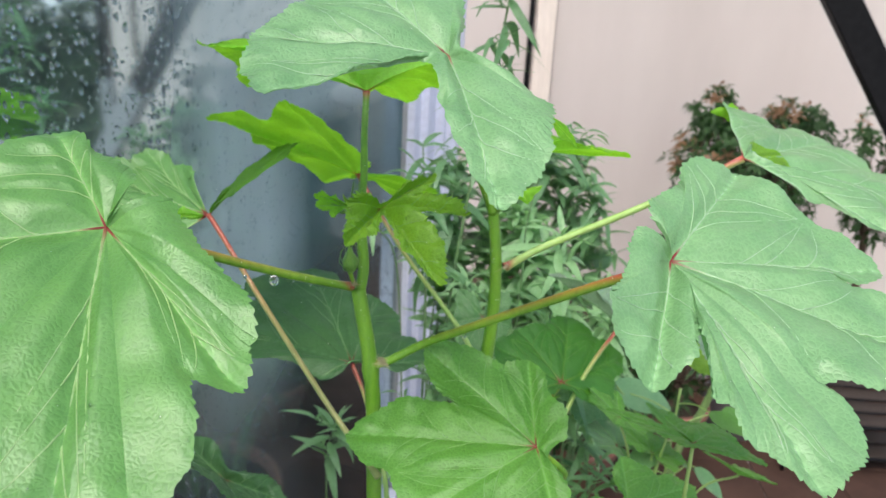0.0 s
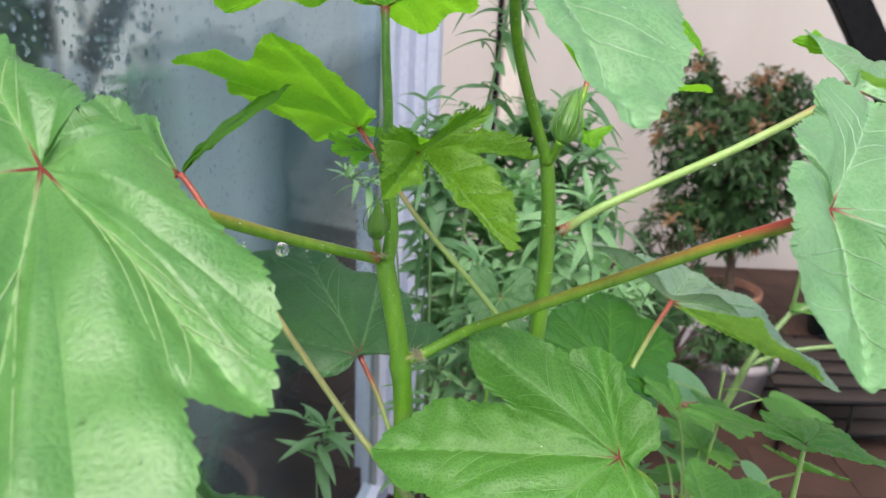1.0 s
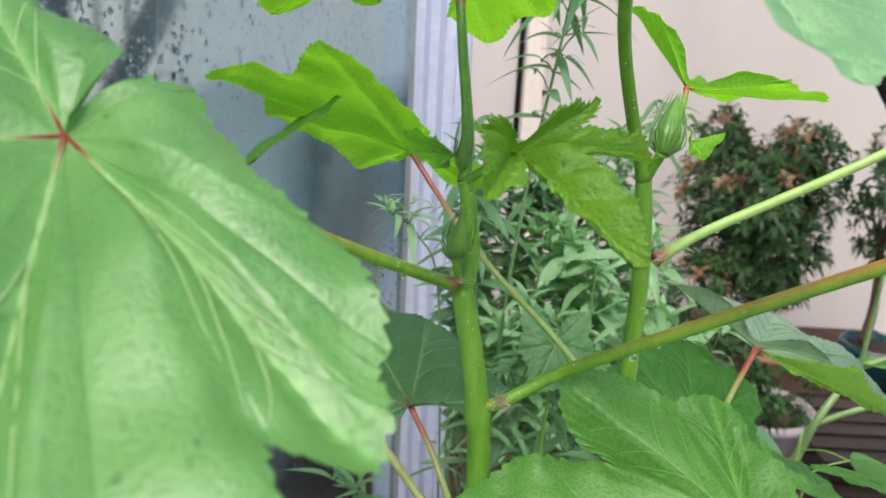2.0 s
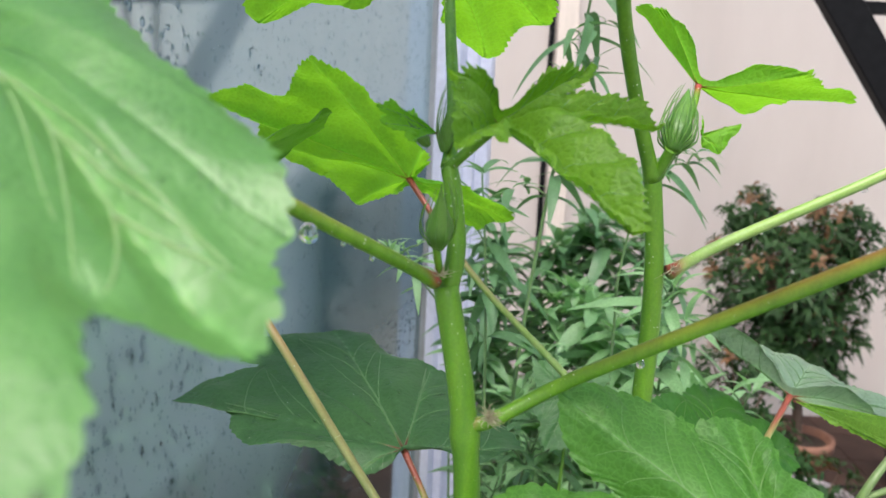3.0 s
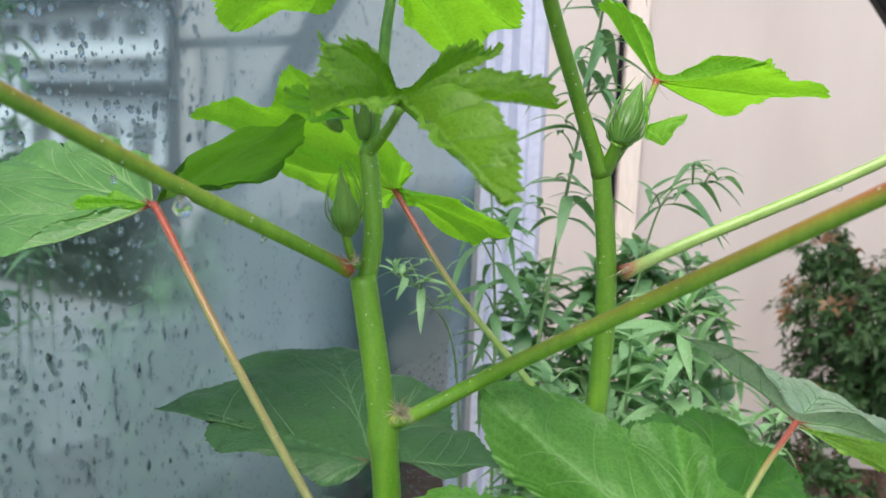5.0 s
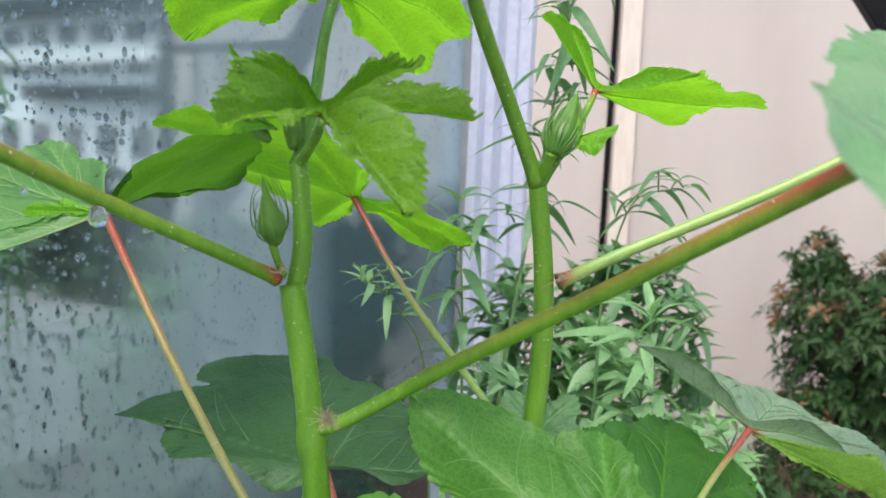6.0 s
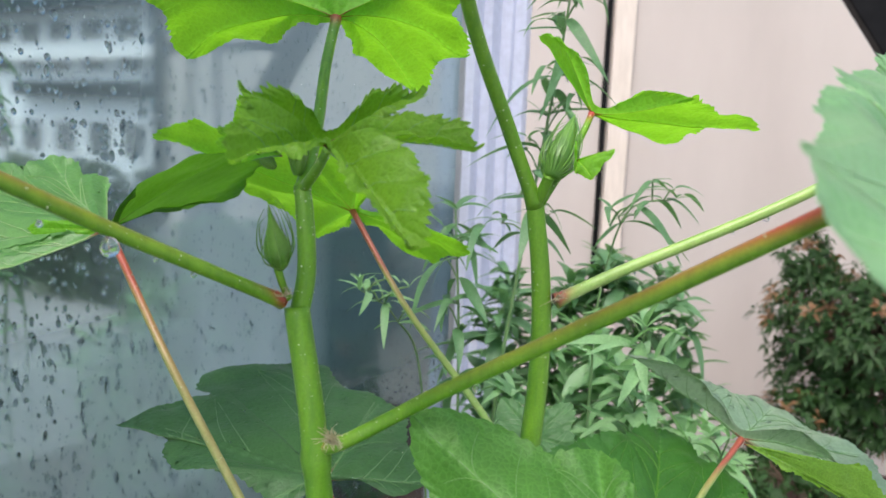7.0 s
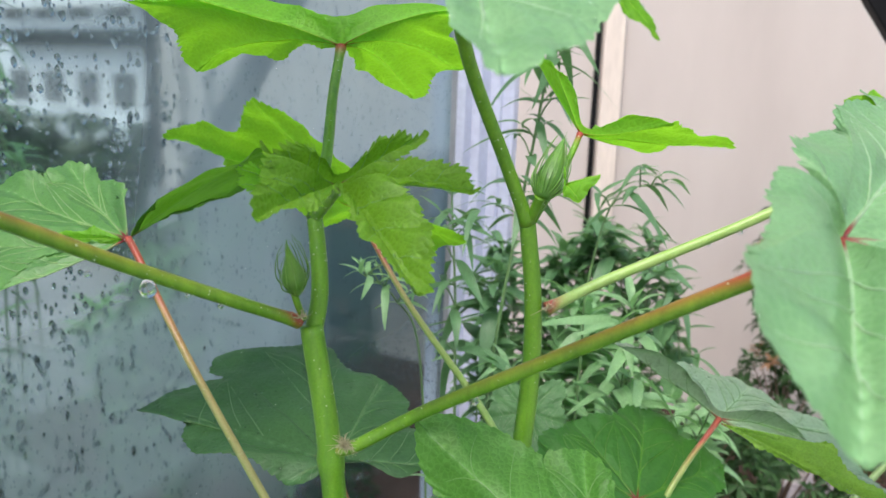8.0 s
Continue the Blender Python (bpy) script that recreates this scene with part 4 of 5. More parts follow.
for ob in [o for o in scene.objects if o.name.split(".")[0] in ("stem", "petiole")]:
    polys = [q for q in ob.data.polygons if q.center.z > 1.15]
    for q in rng.choices(polys, k=min(110, len(polys) // 5)) if polys else []:
        r = 0.00016 + 0.0004 * rng.random() ** 3
        sap.append(Matrix.Translation(q.center + q.normal * r * 0.4) @ Matrix.Diagonal((r, r, r, 1)))
tagged(scatter("sap_beads", sap, SAP), "tiny pale sap beads on the okra stems", "sap beads", kind="stuff")
tagged(scatter("rain_beads", spots, WATER), "fine beads of rain lying on the leaves", "rain drops", kind="stuff")

# beads and runs of rain on the window
spots = []
for i in range(16000):
    a, z = -0.30 + 1.6 * rng.random() ** 1.5, rng.uniform(0.75, 2.05)
    r = (0.0007 + 0.0024 * rng.random() ** 2.6) * (1.25 if a < 0.25 else 0.85)
    spots.append(TO_GLASS @ Matrix.Translation((a, -r * 0.15, z)) @ Matrix.Diagonal((r, r * 0.8, r * rng.uniform(1.0, 2.1), 1)))
tagged(scatter("window_drops", spots, PANE_WATER), "rain drops running down the window pane", "rain drops", kind="stuff")


# ---- narrow-leaved herbs behind the okra ----
def blade_mesh(name, L, w, droop, mat, seed, fold=0.25):
    """A lanceolate leaf along +x, folded on its midrib, its tip sagging."""
    rng = random.Random(seed)
    bm = bmesh.new()
    rows = []
    for i in range(11):
        t = i / 10
        half = w / 2 * (math.sin(math.pi * min(1, t ** 0.85)) ** 0.75) * (1.1 - 0.3 * t) + 0.0002
        z = -droop * L * t * t + 0.03 * L * math.sin(t * 5 + seed)
        y = 0.04 * L * math.sin(t * 3 + seed)
        rows.append([bm.verts.new((t * L * (1 - 0.25 * droop * t), y + k * half, z + abs(k) * half * fold)) for k in (-1, -0.5, 0, 0.5, 1)])
    for a, b in zip(rows, rows[1:]):
        for k in range(4):
            bm.faces.new((a[k], a[k + 1], b[k + 1], b[k]))
    me = bpy.data.meshes.new(name)
    bm.to_mesh(me)
    bm.free()
    me.materials.append(mat)
    me.polygons.foreach_set("use_smooth", [True] * len(me.polygons))
    return me


NARROW = [blade_mesh("narrow_leaf", L, w, d, HERB, s) for L, w, d, s in ((0.110, 0.020, 0.75, 1), (0.085, 0.018, 0.4, 2), (0.115, 0.020, 1.1, 3), (0.07, 0.017, 0.75, 4))]
NARROW_LIGHT = [blade_mesh("narrow_leaf", L, w, d, HERB_LIGHT, s) for L, w, d, s in ((0.10, 0.018, 0.35, 5), (0.085, 0.016, 0.1, 6), (0.115, 0.019, 0.6, 7))]


def herb(pts, leaves, start, meshes, seed, label, thick=0.0028, grow=1.0, lift=0.0):
    """A thin stem with crosswise leaf pairs at nodes from the share start upwards, and short side shoots that end in small rosettes."""
    rng = random.Random(seed)
    ob = root("herb_plant", pts[0], label, "herb", "narrow-leaved herbs")
    path = spline(pts, 12)
    part("stem", sweep(bmesh.new(), path, lambda t: thick * (1.15 - 0.75 * t), 8), STALK_HERB, ob)

    def put(p, ang, tilt, s):
        lf = new("leaf", rng.choice(meshes))
        m = Matrix.Translation(p) @ Matrix.Rotation(ang, 4, 'Z') @ Matrix.Rotation(-tilt, 4, 'Y') @ Matrix.Rotation(rng.uniform(-0.5, 0.5), 4, 'X') @ Matrix.Diagonal((s, s, s, 1))
        lf.parent = ob
        lf.matrix_parent_inverse = Matrix.Translation(-ob.location)
        lf.matrix_basis = m
    nodes = max(3, leaves // 5)
    turn = rng.uniform(0, 6)
    for i in range(nodes):
        t = start + (1 - start) * (i + 0.5 + rng.uniform(-0.25, 0.25)) / nodes
        k = min(len(path) - 2, int(t * (len(path) - 1)))
        p = path[k].lerp(path[k + 1], t * (len(path) - 1) - k)
        turn += 1.57 + rng.uniform(-0.4, 0.4)
        for side in (0.0, math.pi):
            ang = turn + side + rng.uniform(-0.3, 0.3)
            put(p, ang, rng.uniform(-0.35, 0.65) + lift, grow * rng.uniform(0.75, 1.2) * (1.05 - 0.35 * t))
            if rng.random() < 0.6:
                d = Vector((math.cos(ang + 0.5), math.sin(ang + 0.5), rng.uniform(0.3, 1.1)))
                e = p + d * rng.uniform(0.012, 0.034)
                part("twig", sweep(bmesh.new(), spline([p, p.lerp(e, 0.5) + Vector((0, 0, 0.004)), e], 3), lambda t: 0.0011, 5), STALK_HERB, ob)
                for q in range(rng.randint(2, 3)):
                    put(e, ang + 0.5 + q * 2.2 + rng.uniform(-0.4, 0.4), rng.uniform(0.0, 1.0), grow * rng.uniform(0.35, 0.6))
    for q in range(4):
        put(path[-1], turn + q * 1.57, rng.uniform(0.5, 1.1), grow * rng.uniform(0.4, 0.65))
    return ob


H = "wet willow-leaved herb with narrow green leaves"
herb([(0.02, 1.12, 0.25), (0.025, 1.12, 0.9), (0.036, 1.12, 1.206), (0.058, 1.14, 1.405), (0.080, 1.13, 1.56), (0.098, 1.12, 1.70), (0.106, 1.12, 1.80)], 90, 0.52, NARROW, 1, H, 0.0028, 0.85)
herb([(0.12, 1.08, 0.25), (0.14, 1.10, 0.9), (0.150, 1.11, 1.255), (0.152, 1.11, 1.365), (0.178, 1.11, 1.475), (0.232, 1.11, 1.495)], 22, 0.72, NARROW, 2, H, 0.002, 0.75)
herb([(0.20, 1.05, 0.25), (0.20, 1.05, 0.9), (0.195, 1.05, 1.20), (0.20, 1.04, 1.36)], 44, 0.6, NARROW_LIGHT, 3, H, 0.0026, 1.15)
herb([(-0.03, 1.14, 0.25), (-0.035, 1.12, 0.9), (-0.05, 1.1, 1.254), (-0.08, 1.07, 1.345), (-0.115, 1.04, 1.380)], 22, 0.7, NARROW_LIGHT, 4, H, 0.0018, 0.6)
herb([(0.0, 1.08, 0.25), (0.0, 1.08, 1.0), (-0.005, 1.08, 1.30), (-0.018, 1.10, 1.47)], 40, 0.6, NARROW, 5, H, 0.0026, 1.0)
herb([(-0.16, 1.12, 0.25), (-0.165, 1.11, 0.7), (-0.164, 1.1, 0.90), (-0.15, 1.09, 0.97)], 26, 0.62, NARROW_LIGHT, 10, H, 0.002, 1.0)
BROAD = [blade_mesh("herb_leaf", L, w, d, HERB_LIGHT, s) for L, w, d, s in ((0.085, 0.030, 0.3, 8), (0.065, 0.024, 0.1, 9), (0.10, 0.026, 0.6, 10))]
BROAD_DEEP = [blade_mesh("herb_leaf", L, w, d, HERB, s) for L, w, d, s in ((0.09, 0.032, 0.4, 11), (0.07, 0.026, 0.2, 12), (0.11, 0.028, 0.7, 13))]
for i, (x, y, z) in enumerate(((0.03, 1.08, 1.20), (0.10, 1.10, 1.26), (0.15, 1.06, 1.22), (0.22, 1.0, 1.22), (0.26, 1.08, 1.24), (0.19, 1.0, 1.12), (0.09, 1.02, 1.08), (0.27, 1.02, 1.10), (-0.02, 1.08, 1.12),
                               (0.06, 0.98, 0.98), (0.24, 0.98, 1.0))):
    herb([(x * 0.7 + 0.06, y, 0.25), (x, y + 0.02, 0.7), (x + 0.01, y, z - 0.15), (x + 0.04 * (-1) ** i, y - 0.03, z)], 34, 0.5, NARROW_LIGHT if i % 3 else NARROW, 20 + i, "leafy green herb in the planter", 0.0025, 0.95)

rng = random.Random(77)
for i in range(32):
    x = -0.02 + 0.43 * (i + rng.random()) / 32
    y = 1.50 + 0.26 * rng.random()
    z = 1.39 - 0.5 * max(0.0, 0.20 - x) - 0.95 * max(0.0, x - 0.24) - 0.06 * rng.random() - 0.13 * (i % 4)
    herb([(x * 0.6 + 0.10, 1.64 + 0.3 * (y - 1.64), 0.25), (x, y + 0.01, 0.65), (x + 0.01, y, z - 0.17), (x + rng.uniform(-0.05, 0.05), y - 0.02, z)], 66, 0.6, (BROAD_DEEP, BROAD, BROAD, BROAD)[i % 4], 80 + i,
         "dense leafy green herb in the far planter", 0.0028, 1.25)


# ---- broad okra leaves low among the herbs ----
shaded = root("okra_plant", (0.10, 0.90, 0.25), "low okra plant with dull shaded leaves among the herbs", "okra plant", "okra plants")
part("stem", sweep(bmesh.new(), spline([(0.10, 0.90, 0.25), (0.09, 0.92, 0.8), (0.06, 0.95, 1.10)], 10), lambda t: 0.006 - 0.003 * t, 10), STALK, shaded)
for i, (j, r, n) in enumerate((((0.088, 0.985, 1.245), 0.062, (0.0, -0.75, 0.66)), ((0.25, 0.98, 1.15), 0.07, (0.2, -0.55, 0.8)))):
    J, N = Vector(j), Vector(n).normalized()
    u = Vector((1, 0, 0)).cross(N).normalized()
    v = N.cross(u)
    tips = [J + (u * math.cos(a + 0.3 * i) + v * math.sin(a + 0.3 * i)) * r * (0.85 + 0.2 * math.cos(2 * a)) for a in (-2.4, -1.35, -0.45, 0.45, 1.35, 2.4)]
    leaf(shaded, j, [tuple(p) for p in tips], [0.92] * 5, BLADE_HERB, VEIN_DULL, normal=n, seed=90 + i, vein=0.0005, rings=16, label="dull broad leaf among the herbs")
    stalk("petiole", [(0.07, 0.94, 1.02), J.lerp(Vector((0.07, 0.94, 1.02)), 0.4) + Vector((0, 0, 0.01)), j], 0.0024, 0.002, shaded)

# ---- a low okra seedling and a round-leaved seedling in front of the herbs ----
seedling = root("okra_seedling", (0.29, 0.56, 0.25), "young okra seedling with pale spreading leaves", "okra seedling")
part("stem", sweep(bmesh.new(), spline([(0.29, 0.56, 0.25), (0.288, 0.556, 0.9), (0.287, 0.555, 1.2), (0.286, 0.554, 1.324)], 10), lambda t: 0.0042 - 0.0024 * t, 10), STALK_PALE, seedling)
leaf(seedling, (0.286, 0.554, 1.324), [(0.27, 0.60, 1.322), (0.325, 0.60, 1.316), (0.362, 0.561, 1.300), (0.33, 0.53, 1.326), (0.27, 0.525, 1.338), (0.235, 0.56, 1.335), (0.205, 0.60, 1.328)],
     [0.93, 0.9, 0.85, 0.9, 0.9, 0.93], BLADE_FRESH, VEIN_SOFT, normal=(0.1, -0.2, 1), seed=41, vein=0.0005, amp=0.0025, label="pale toothed seedling leaf")
leaf(seedling, (0.25, 0.62, 1.20), [(0.25, 0.68, 1.22), (0.33, 0.66, 1.20), (0.33, 0.58, 1.17), (0.25, 0.55, 1.18), (0.19, 0.60, 1.20)],
     [0.9, 0.85, 0.9, 0.9], BLADE_FRESH, VEIN_SOFT, normal=(0.1, -0.3, 1), seed=42, vein=0.0005, amp=0.0025, label="lower seedling leaf")
stalk("petiole", [(0.288, 0.556, 1.02), (0.265, 0.60, 1.12), (0.25, 0.62, 1.20)], 0.0022, 0.0018, seedling)
round_one = root("seedling", (0.45, 1.25, 0.25), "small seedling with smooth oval leaves", "seedling")
part("stem", sweep(bmesh.new(), spline([(0.45, 1.25, 0.25), (0.475, 1.24, 0.8), (0.515, 1.23, 0.97), (0.538, 1.225, 1.05), (0.609, 1.27, 1.115)], 10), lambda t: 0.0100 - 0.0055 * t, 12), STALK_DULL, round_one)
part("branch", sweep(bmesh.new(), spline([(0.607, 1.27, 1.112), (0.606, 1.265, 1.18), (0.60, 1.25, 1.25), (0.60, 1.25, 1.30)], 8), lambda t: 0.0040 - 0.0015 * t, 10), STALK_DULL, round_one)
part("branch", sweep(bmesh.new(), spline([(0.530, 1.228, 1.03), (0.60, 1.22, 1.065), (0.70, 1.21, 1.085), (0.82, 1.20, 1.10)], 8), lambda t: 0.0052 - 0.002 * t, 10), STALK_DULL, round_one)
part("branch", sweep(bmesh.new(), spline([(0.605, 1.268, 1.11), (0.66, 1.26, 1.14), (0.74, 1.25, 1.19)], 8), lambda t: 0.0055 - 0.002 * t, 10), STALK_DULL, round_one)
OVAL = [blade_mesh("oval_leaf", 0.095, 0.052, 0.15, BLADE_FRESH, 21, 0.1), blade_mesh("oval_leaf", 0.075, 0.042, 0.3, BLADE_PALE_SHEEN, 22, 0.15)]
for i, (p, a, tilt) in enumerate((((0.60, 1.26, 1.118), 10, 0.1), ((0.74, 1.25, 1.19), -20, 0.2))):
    lf = new("leaf", OVAL[i % 2])
    lf.parent = round_one
    lf.matrix_parent_inverse = Matrix.Translation(-round_one.location)
    lf.matrix_basis = Matrix.Translation(p) @ Matrix.Rotation(radians(a), 4, 'Z') @ Matrix.Rotation(-tilt, 4, 'Y')

low = root("okra_seedling", (0.33, 0.86, 0.25), "low pale okra seedling among the pots", "okra seedling")
part("stem", sweep(bmesh.new(), spline([(0.33, 0.86, 0.25), (0.332, 0.862, 0.7), (0.34, 0.88, 1.0), (0.363, 0.90, 1.12)], 10), lambda t: 0.004 - 0.0022 * t, 10), STALK_PALE, low)
for i, (j, t) in enumerate((((0.363, 0.90, 1.125), BLADE_FRESH), ((0.345, 0.90, 1.085), BLADE_FRESH), ((0.30, 0.93, 1.075), BLADE_PALE_SHEEN), ((0.258, 0.76, 1.225), BLADE_FRESH), ((0.45, 0.84, 1.10), BLADE_FRESH))):
    J, r = Vector(j), 0.043 + 0.006 * (i % 3)
    spin = 1.3 * i
    tips = [J + Vector((r * math.cos(spin + a), r * math.sin(spin + a), 0.01 - 0.02 * math.cos(a + spin) - (0.45 * r * math.sin(spin + a) if i == 4 else 0.0))) for a in (-2.4, -1.3, -0.4, 0.5, 1.4, 2.3)]
    leaf(low, j, tips, [0.9] * 5, t, VEIN_SOFT, normal=(0.05, -0.15, 1), seed=60 + i, vein=0.0004, rings=14, amp=0.002, label="small notched seedling leaf")
    stalk("petiole", [(0.335, 0.87, 0.95 - 0.02 * i), J.lerp(Vector((0.335, 0.87, 0.95)), 0.45) + Vector((0, 0, 0.02)), j], 0.002, 0.0016, low, STALK_PALE)

# a many-leaved seedling with small oval leaves
oval = root("seedling", (0.40, 0.98, 0.25), "pale seedling with many small oval leaves", "seedling")
part("stem", sweep(bmesh.new(), spline([(0.40, 0.98, 0.25), (0.40, 0.985, 0.7), (0.395, 0.99, 0.95), (0.40, 1.0, 1.14)], 10), lambda t: 0.0042 - 0.0024 * t, 10), STALK_PALE, oval)
rng = random.Random(31)
lf = new("leaf", blade_mesh("oval_leaf", 0.125, 0.062, 0.1, BLADE_PALE_SHEEN, 23, 0.08))
lf.parent = oval
lf.matrix_parent_inverse = Matrix.Translation(-oval.location)
lf.matrix_basis = Matrix.Translation((0.298, 1.01, 1.138)) @ Matrix.Rotation(0.18, 4, 'Z') @ Matrix.Rotation(0.42, 4, 'Y') @ Matrix.Rotation(0.55, 4, 'X')
part("twig", sweep(bmesh.new(), spline([(0.397, 0.99, 1.0), (0.34, 1.0, 1.09), (0.30, 1.01, 1.138)], 4), lambda t: 0.0015, 6), STALK_PALE, oval)
for i in range(11):
    z = 0.90 + 0.22 * i / 10
    a = 2.4 * i
    base = Vector((0.398, 0.99, z))
    out_ = Vector((math.cos(a), math.sin(a) * 0.8, 0.25)) * rng.uniform(0.03, 0.09)
    part("twig", sweep(bmesh.new(), spline([base, base + out_ * 0.5 + Vector((0, 0, 0.006)), base + out_], 3), lambda t: 0.0012, 5), STALK_PALE, oval)
    lf = new("leaf", OVAL[i % 2])
    lf.parent = oval
    lf.matrix_parent_inverse = Matrix.Translation(-oval.location)
    k = rng.uniform(0.75, 1.1)
    lf.matrix_basis = Matrix.Translation(base + out_) @ Matrix.Rotation(a + rng.uniform(-0.4, 0.4), 4, 'Z') @ Matrix.Rotation(rng.uniform(-0.3, 0.35), 4, 'Y') @ Matrix.Diagonal((k, k, k, 1))


# ---- pots, shrub and clutter against the wall ----
def lathe(profile, segs=28):
    """A turned form from (radius, height) pairs."""
    bm = bmesh.new()
    rings = [[bm.verts.new((r * math.cos(2 * math.pi * k / segs), r * math.sin(2 * math.pi * k / segs), z)) for k in range(segs)] for r, z in profile]
    for a, b in zip(rings, rings[1:]):
        for k in range(segs):
            bm.faces.new((a[k], a[(k + 1) % segs], b[(k + 1) % segs], b[k]))
    bm.faces.new(rings[0][::-1])
    bm.faces.new(rings[-1])
    return bm


def pot(at, r, h, mat, label, rim=0.012):
    ob = root("plant_pot", at, label, "plant pot", "plant pots")
    prof = [(r * 0.72, 0), (r * 0.95, h * 0.82), (r * 0.96, h * 0.83), (r + rim * 0.4, h * 0.84), (r + rim * 0.5, h), (r - rim, h), (r - rim * 1.4, h * 0.86)]
    bm = lathe(prof)
    bmesh.ops.translate(bm, vec=at, verts=bm.verts)
    part("body", bm, mat, ob)
    bm = lathe([(0.01, h * 0.84), (r - rim * 1.4, h * 0.86), (r - rim * 1.5, h * 0.875), (r * 0.5, h * 0.9), (0.004, h * 0.9)])
    bmesh.ops.translate(bm, vec=at, verts=bm.verts)
    part("soil", bm, SOIL, ob, "dark wet potting soil")
    return ob


pot((0.45, 1.25, 0.0), 0.10, 0.27, PLASTIC, "small plastic grow pot with a branching seedling")
pot((1.375, 3.43, 0.0), 0.135, 0.24, TERRACOTTA, "reddish terracotta pot with dark soil")
pot((1.91, 3.50, 0.0), 0.14, 0.25, TEAL, "dark teal glazed pot beside the wall")
pot((1.17, 2.84, 0.0), 0.18, 0.25, PLASTIC, "pale translucent plastic grow pot")
pot((1.03, 3.05, 0.0), 0.09, 0.27, PLASTIC, "narrow pale plastic grow pot")
pot((0.50, 2.35, 0.0), 0.13, 0.2, TERRACOTTA, "small terracotta pot under dark foliage")
pot((0.86, 2.6, 0.0), 0.13, 0.22, TERRACOTTA, "small terracotta pot among the herbs")
pot((0.16, 1.08, 0.0), 0.26, 0.27, TERRACOTTA, "wide terracotta planter holding the herbs")
pot((0.22, 1.64, 0.0), 0.24, 0.27, TERRACOTTA, "second terracotta planter crowded with leafy herbs")
pot((0.03, 0.60, 0.0), 0.14, 0.27, PLASTIC, "plastic grow pot holding the okra plants")
pot((0.34, 0.86, 0.0), 0.10, 0.27, PLASTIC, "small plastic grow pot with a low seedling")
pot((0.31, 0.56, 0.0), 0.10, 0.27, PLASTIC, "small plastic grow pot with a seedling")

pot((0.40, 0.98, 0.0), 0.09, 0.27, PLASTIC, "small plastic grow pot with an oval-leaved seedling")


def shrub(at, crown, clumps, seed, label, trunk_top, rust=0.10):
    """Trunk and limbs with rosettes of small leaves; crown: list of (centre, radii)."""
    rng = random.Random(seed)
    ob = root("shrub", at, label, "shrub", "shrubs by the wall")
    at = Vector(at)
    top = Vector(trunk_top)
    part("trunk", sweep(bmesh.new(), spline([at, at.lerp(top, 0.4) + Vector((0.02, 0, 0)), top], 8), lambda t: 0.02 * (1.2 - 0.5 * t), 9), BARK, ob)
    wood, green, red = bmesh.new(), bmesh.new(), bmesh.new()
    for i in range(clumps):
        c, rad = rng.choices(crown, [r[0] * r[2] for _, r in crown])[0]
        d = Vector((rng.gauss(0, 1), rng.gauss(0, 1), rng.gauss(0, 1))).normalized()
        k = rng.uniform(0.45, 1.0) ** 0.6
        p = Vector(c) + Vector((d.x * rad[0], d.y * rad[1], d.z * rad[2])) * k * rng.uniform(0.85, 1.1)
        if rng.random() < 0.35:
            sweep(wood, spline([top.lerp(at, 0.3 * rng.random()), top.lerp(p, 0.5) + Vector((0, 0, -0.03)), p], 4), lambda t: 0.006 * (1.15 - t), 5)
        bm = red if rng.random() < rust * (0.15 + 2.6 * max(0, d.z) ** 1.5) else green
        out_dir = (d + Vector((0, 0, 0.6))).normalized()
        u = out_dir.orthogonal().normalized()
        v = out_dir.cross(u)
        for j in range(rng.randint(7, 11)):
            a = 2.4 * j + rng.random()
            t = (u * math.cos(a) + v * math.sin(a) + out_dir * rng.uniform(0.0, 0.9)).normalized()
            L, w = rng.uniform(0.035, 0.065), rng.uniform(0.013, 0.020)
            s = t.cross(out_dir).normalized() * w / 2
            n = s.cross(t).normalized() * 0.004
            q = p + out_dir * rng.uniform(-0.02, 0.02)
            tip = q + t * L - Vector((0, 0, L * 0.25))
            a0, m0, m1, m2, e = bm.verts.new(q), bm.verts.new(q + t * L * 0.5 + s + n), bm.verts.new(q + t * L * 0.5), bm.verts.new(q + t * L * 0.5 - s + n), bm.verts.new(tip)
            bm.faces.new((a0, m1, m0)), bm.faces.new((a0, m2, m1)), bm.faces.new((m0, m1, e)), bm.faces.new((m1, m2, e))
    part("branch", wood, BARK, ob)
    part("foliage", green, SHRUB_GREEN, ob, "small dark glossy leaves in rosettes", kind="stuff")
    part("foliage", red, SHRUB_RUST, ob, "rusty young shoot tips", kind="stuff")
    return ob


shrub((1.37, 3.43, 0.2), [((1.28, 3.5, 0.90), (0.35, 0.30, 0.22)), ((1.11, 3.5, 1.14), (0.10, 0.1, 0.12)), ((1.43, 3.5, 1.07), (0.19, 0.2, 0.14)), ((1.30, 3.5, 0.68), (0.32, 0.26, 0.16)), ((1.34, 3.5, 0.52), (0.20, 0.22, 0.10))], 860, 3,
      "bushy dark green shrub with rusty shoot tips", (1.29, 3.5, 0.72))
shrub((1.86, 3.50, 0.25), [((1.78, 3.48, 0.98), (0.15, 0.15, 0.22)), ((1.86, 3.5, 0.75), (0.14, 0.14, 0.15))], 90, 4, "slender green shrub in a teal pot", (1.84, 3.5, 0.75), 0.03)
shrub((0.86, 2.6, 0.19), [((0.86, 2.6, 0.45), (0.26, 0.22, 0.2))], 110, 6, "low dark potted foliage plant", (0.86, 2.6, 0.3), 0.0)
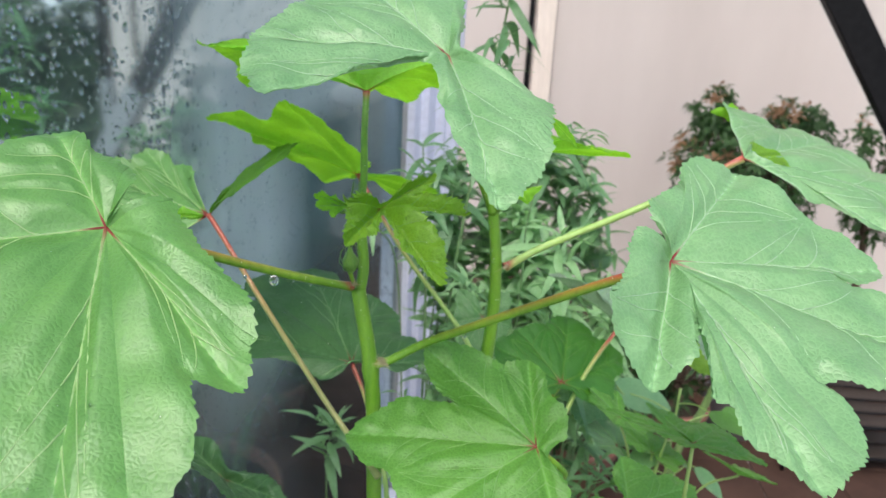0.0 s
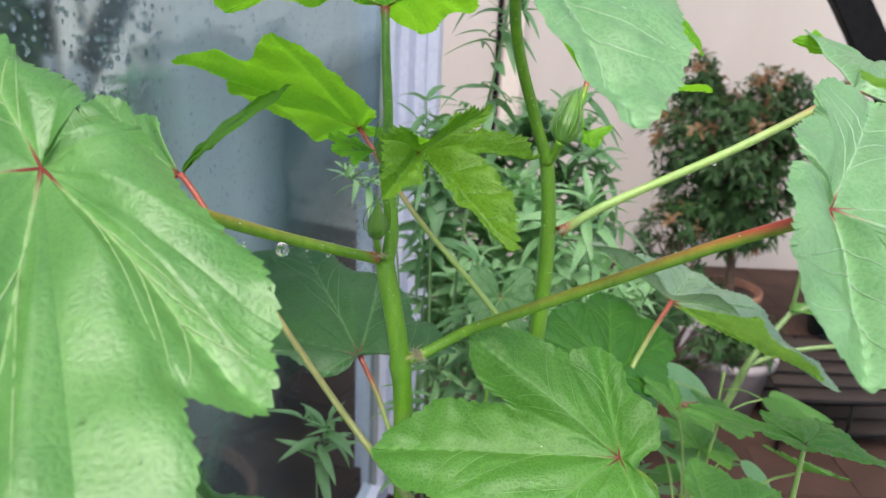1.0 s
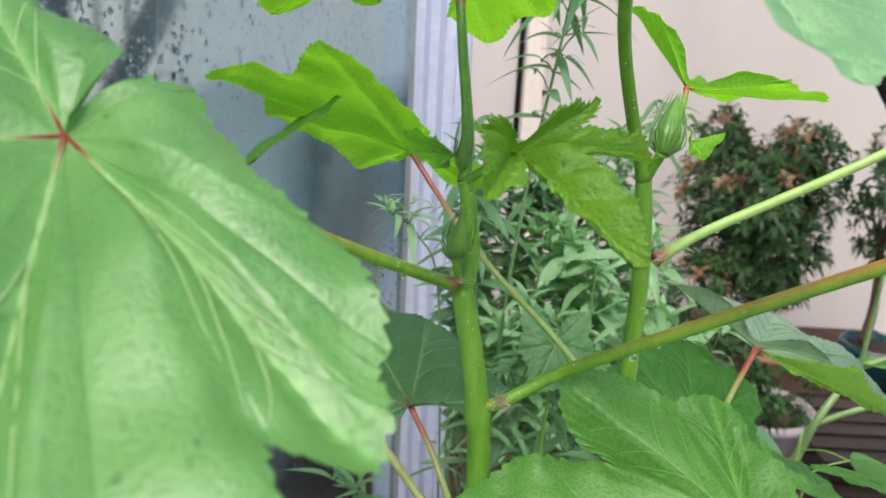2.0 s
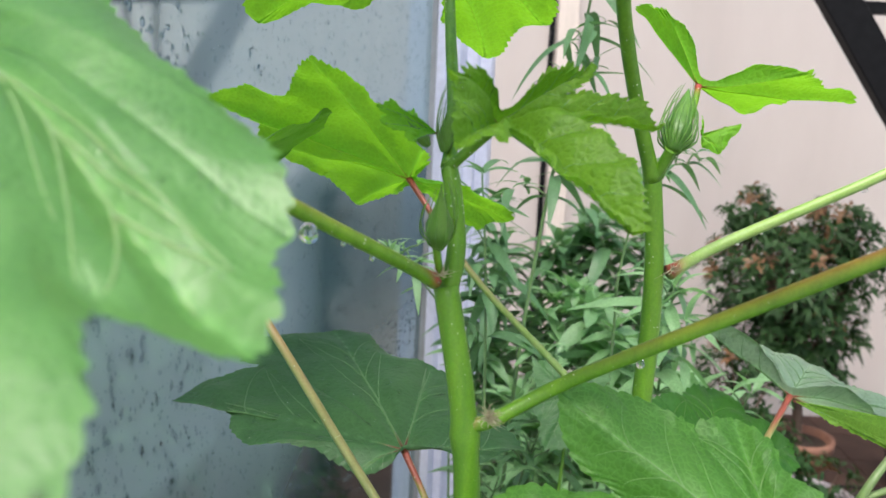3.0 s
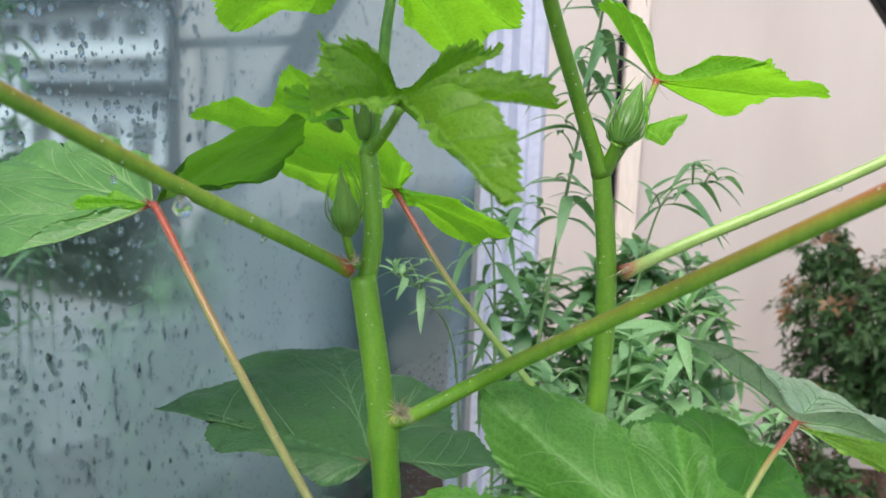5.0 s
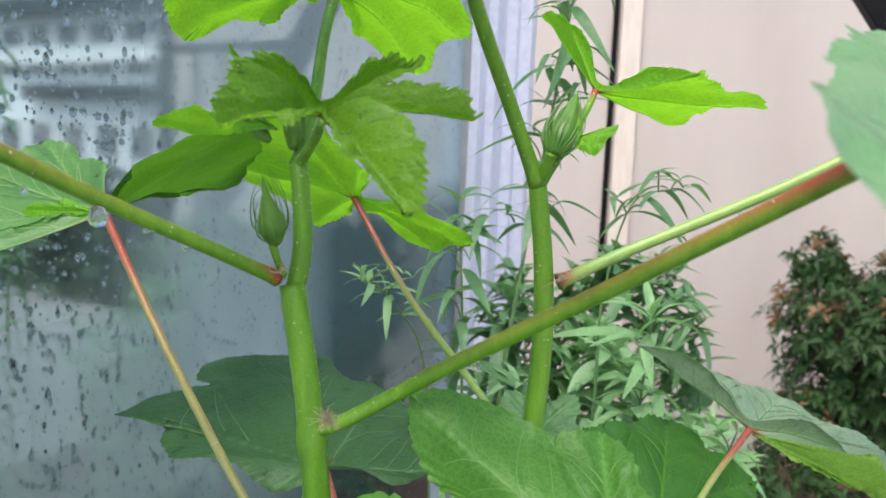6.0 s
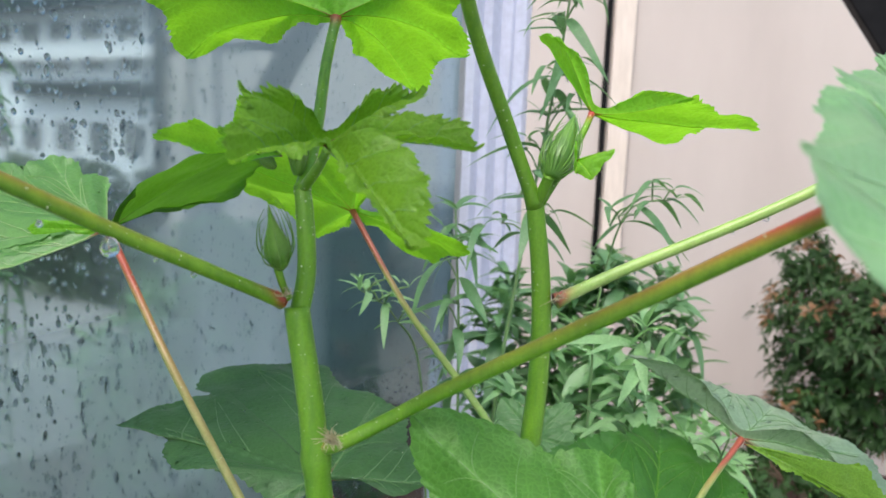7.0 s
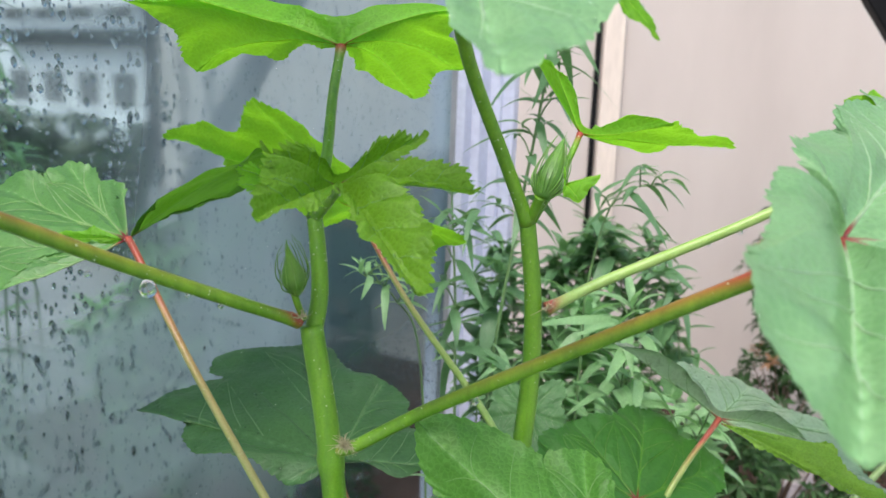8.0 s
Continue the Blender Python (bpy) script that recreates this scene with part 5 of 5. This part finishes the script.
shrub((1.20, 2.80, 0.18), [((1.20, 2.80, 0.32), (0.14, 0.14, 0.08))], 26, 7, "small potted plant with rounded leaves", (1.20, 2.80, 0.26), 0.05)
shrub((0.50, 2.35, 0.17), [((0.50, 2.35, 0.40), (0.30, 0.22, 0.2)), ((0.62, 2.5, 0.55), (0.2, 0.2, 0.15))], 170, 8, "low dark foliage plant in the corner", (0.50, 2.35, 0.32), 0.0)
shrub((1.03, 3.05, 0.23), [((1.0, 3.2, 0.52), (0.16, 0.16, 0.20))], 80, 9, "young dark shrub in a plastic pot", (1.02, 3.1, 0.4), 0.08)

rack = root("wire_rack", (1.52, 2.78, 0.0), "low black wire plant rack", "rack")
for x in (1.28, 1.52, 1.76):
    for y in (2.53, 3.04):
        part("leg", sweep(bmesh.new(), [Vector((x, y, 0)), Vector((x, y, 0.205))], lambda t: 0.007, 8), DARK, rack)
for y in (2.53, 2.63, 2.73, 2.83, 2.93, 3.04):
    part("bar", sweep(bmesh.new(), [Vector((1.27, y, 0.205)), Vector((1.77, y, 0.205))], lambda t: 0.0045, 8), DARK, rack)
for z in (0.075, 0.205):
    part("rail", sweep(bmesh.new(), [Vector((1.27, 2.522, z)), Vector((1.77, 2.522, z))], lambda t: 0.007, 8), DARK, rack)
for z in (0.062, 0.19):
    for i in range(5):
        y = 2.545 + 0.1 * i
        part("slat", box(bmesh.new(), (1.285, y, z), (1.755, y + 0.08, z + 0.009), 0.001), SLAT, rack, "dark wet wooden slat", False)

# ---- terrace tiles ----
floor = root("floor", (0, 0, -0.006), "wet reddish-brown terrace tiles with dark joints", "floor", kind="structure")
bm = box(bmesh.new(), (-0.1485, -0.1485, -0.012), (0.1485, 0.1485, 0.0), 0.002)
tile = bpy.data.meshes.new("tile")
bm.to_mesh(tile)
bm.free()
tile.materials.append(FLOOR)
for i, j in ((a, b) for a in range(-1, 8) for b in range(15)):
    if i < 6 or j >= 8:
        t = new("tile", tile)
        t.parent = floor
        t.location = (i * 0.3 + 0.12, j * 0.3 + 0.02, 0.0055)
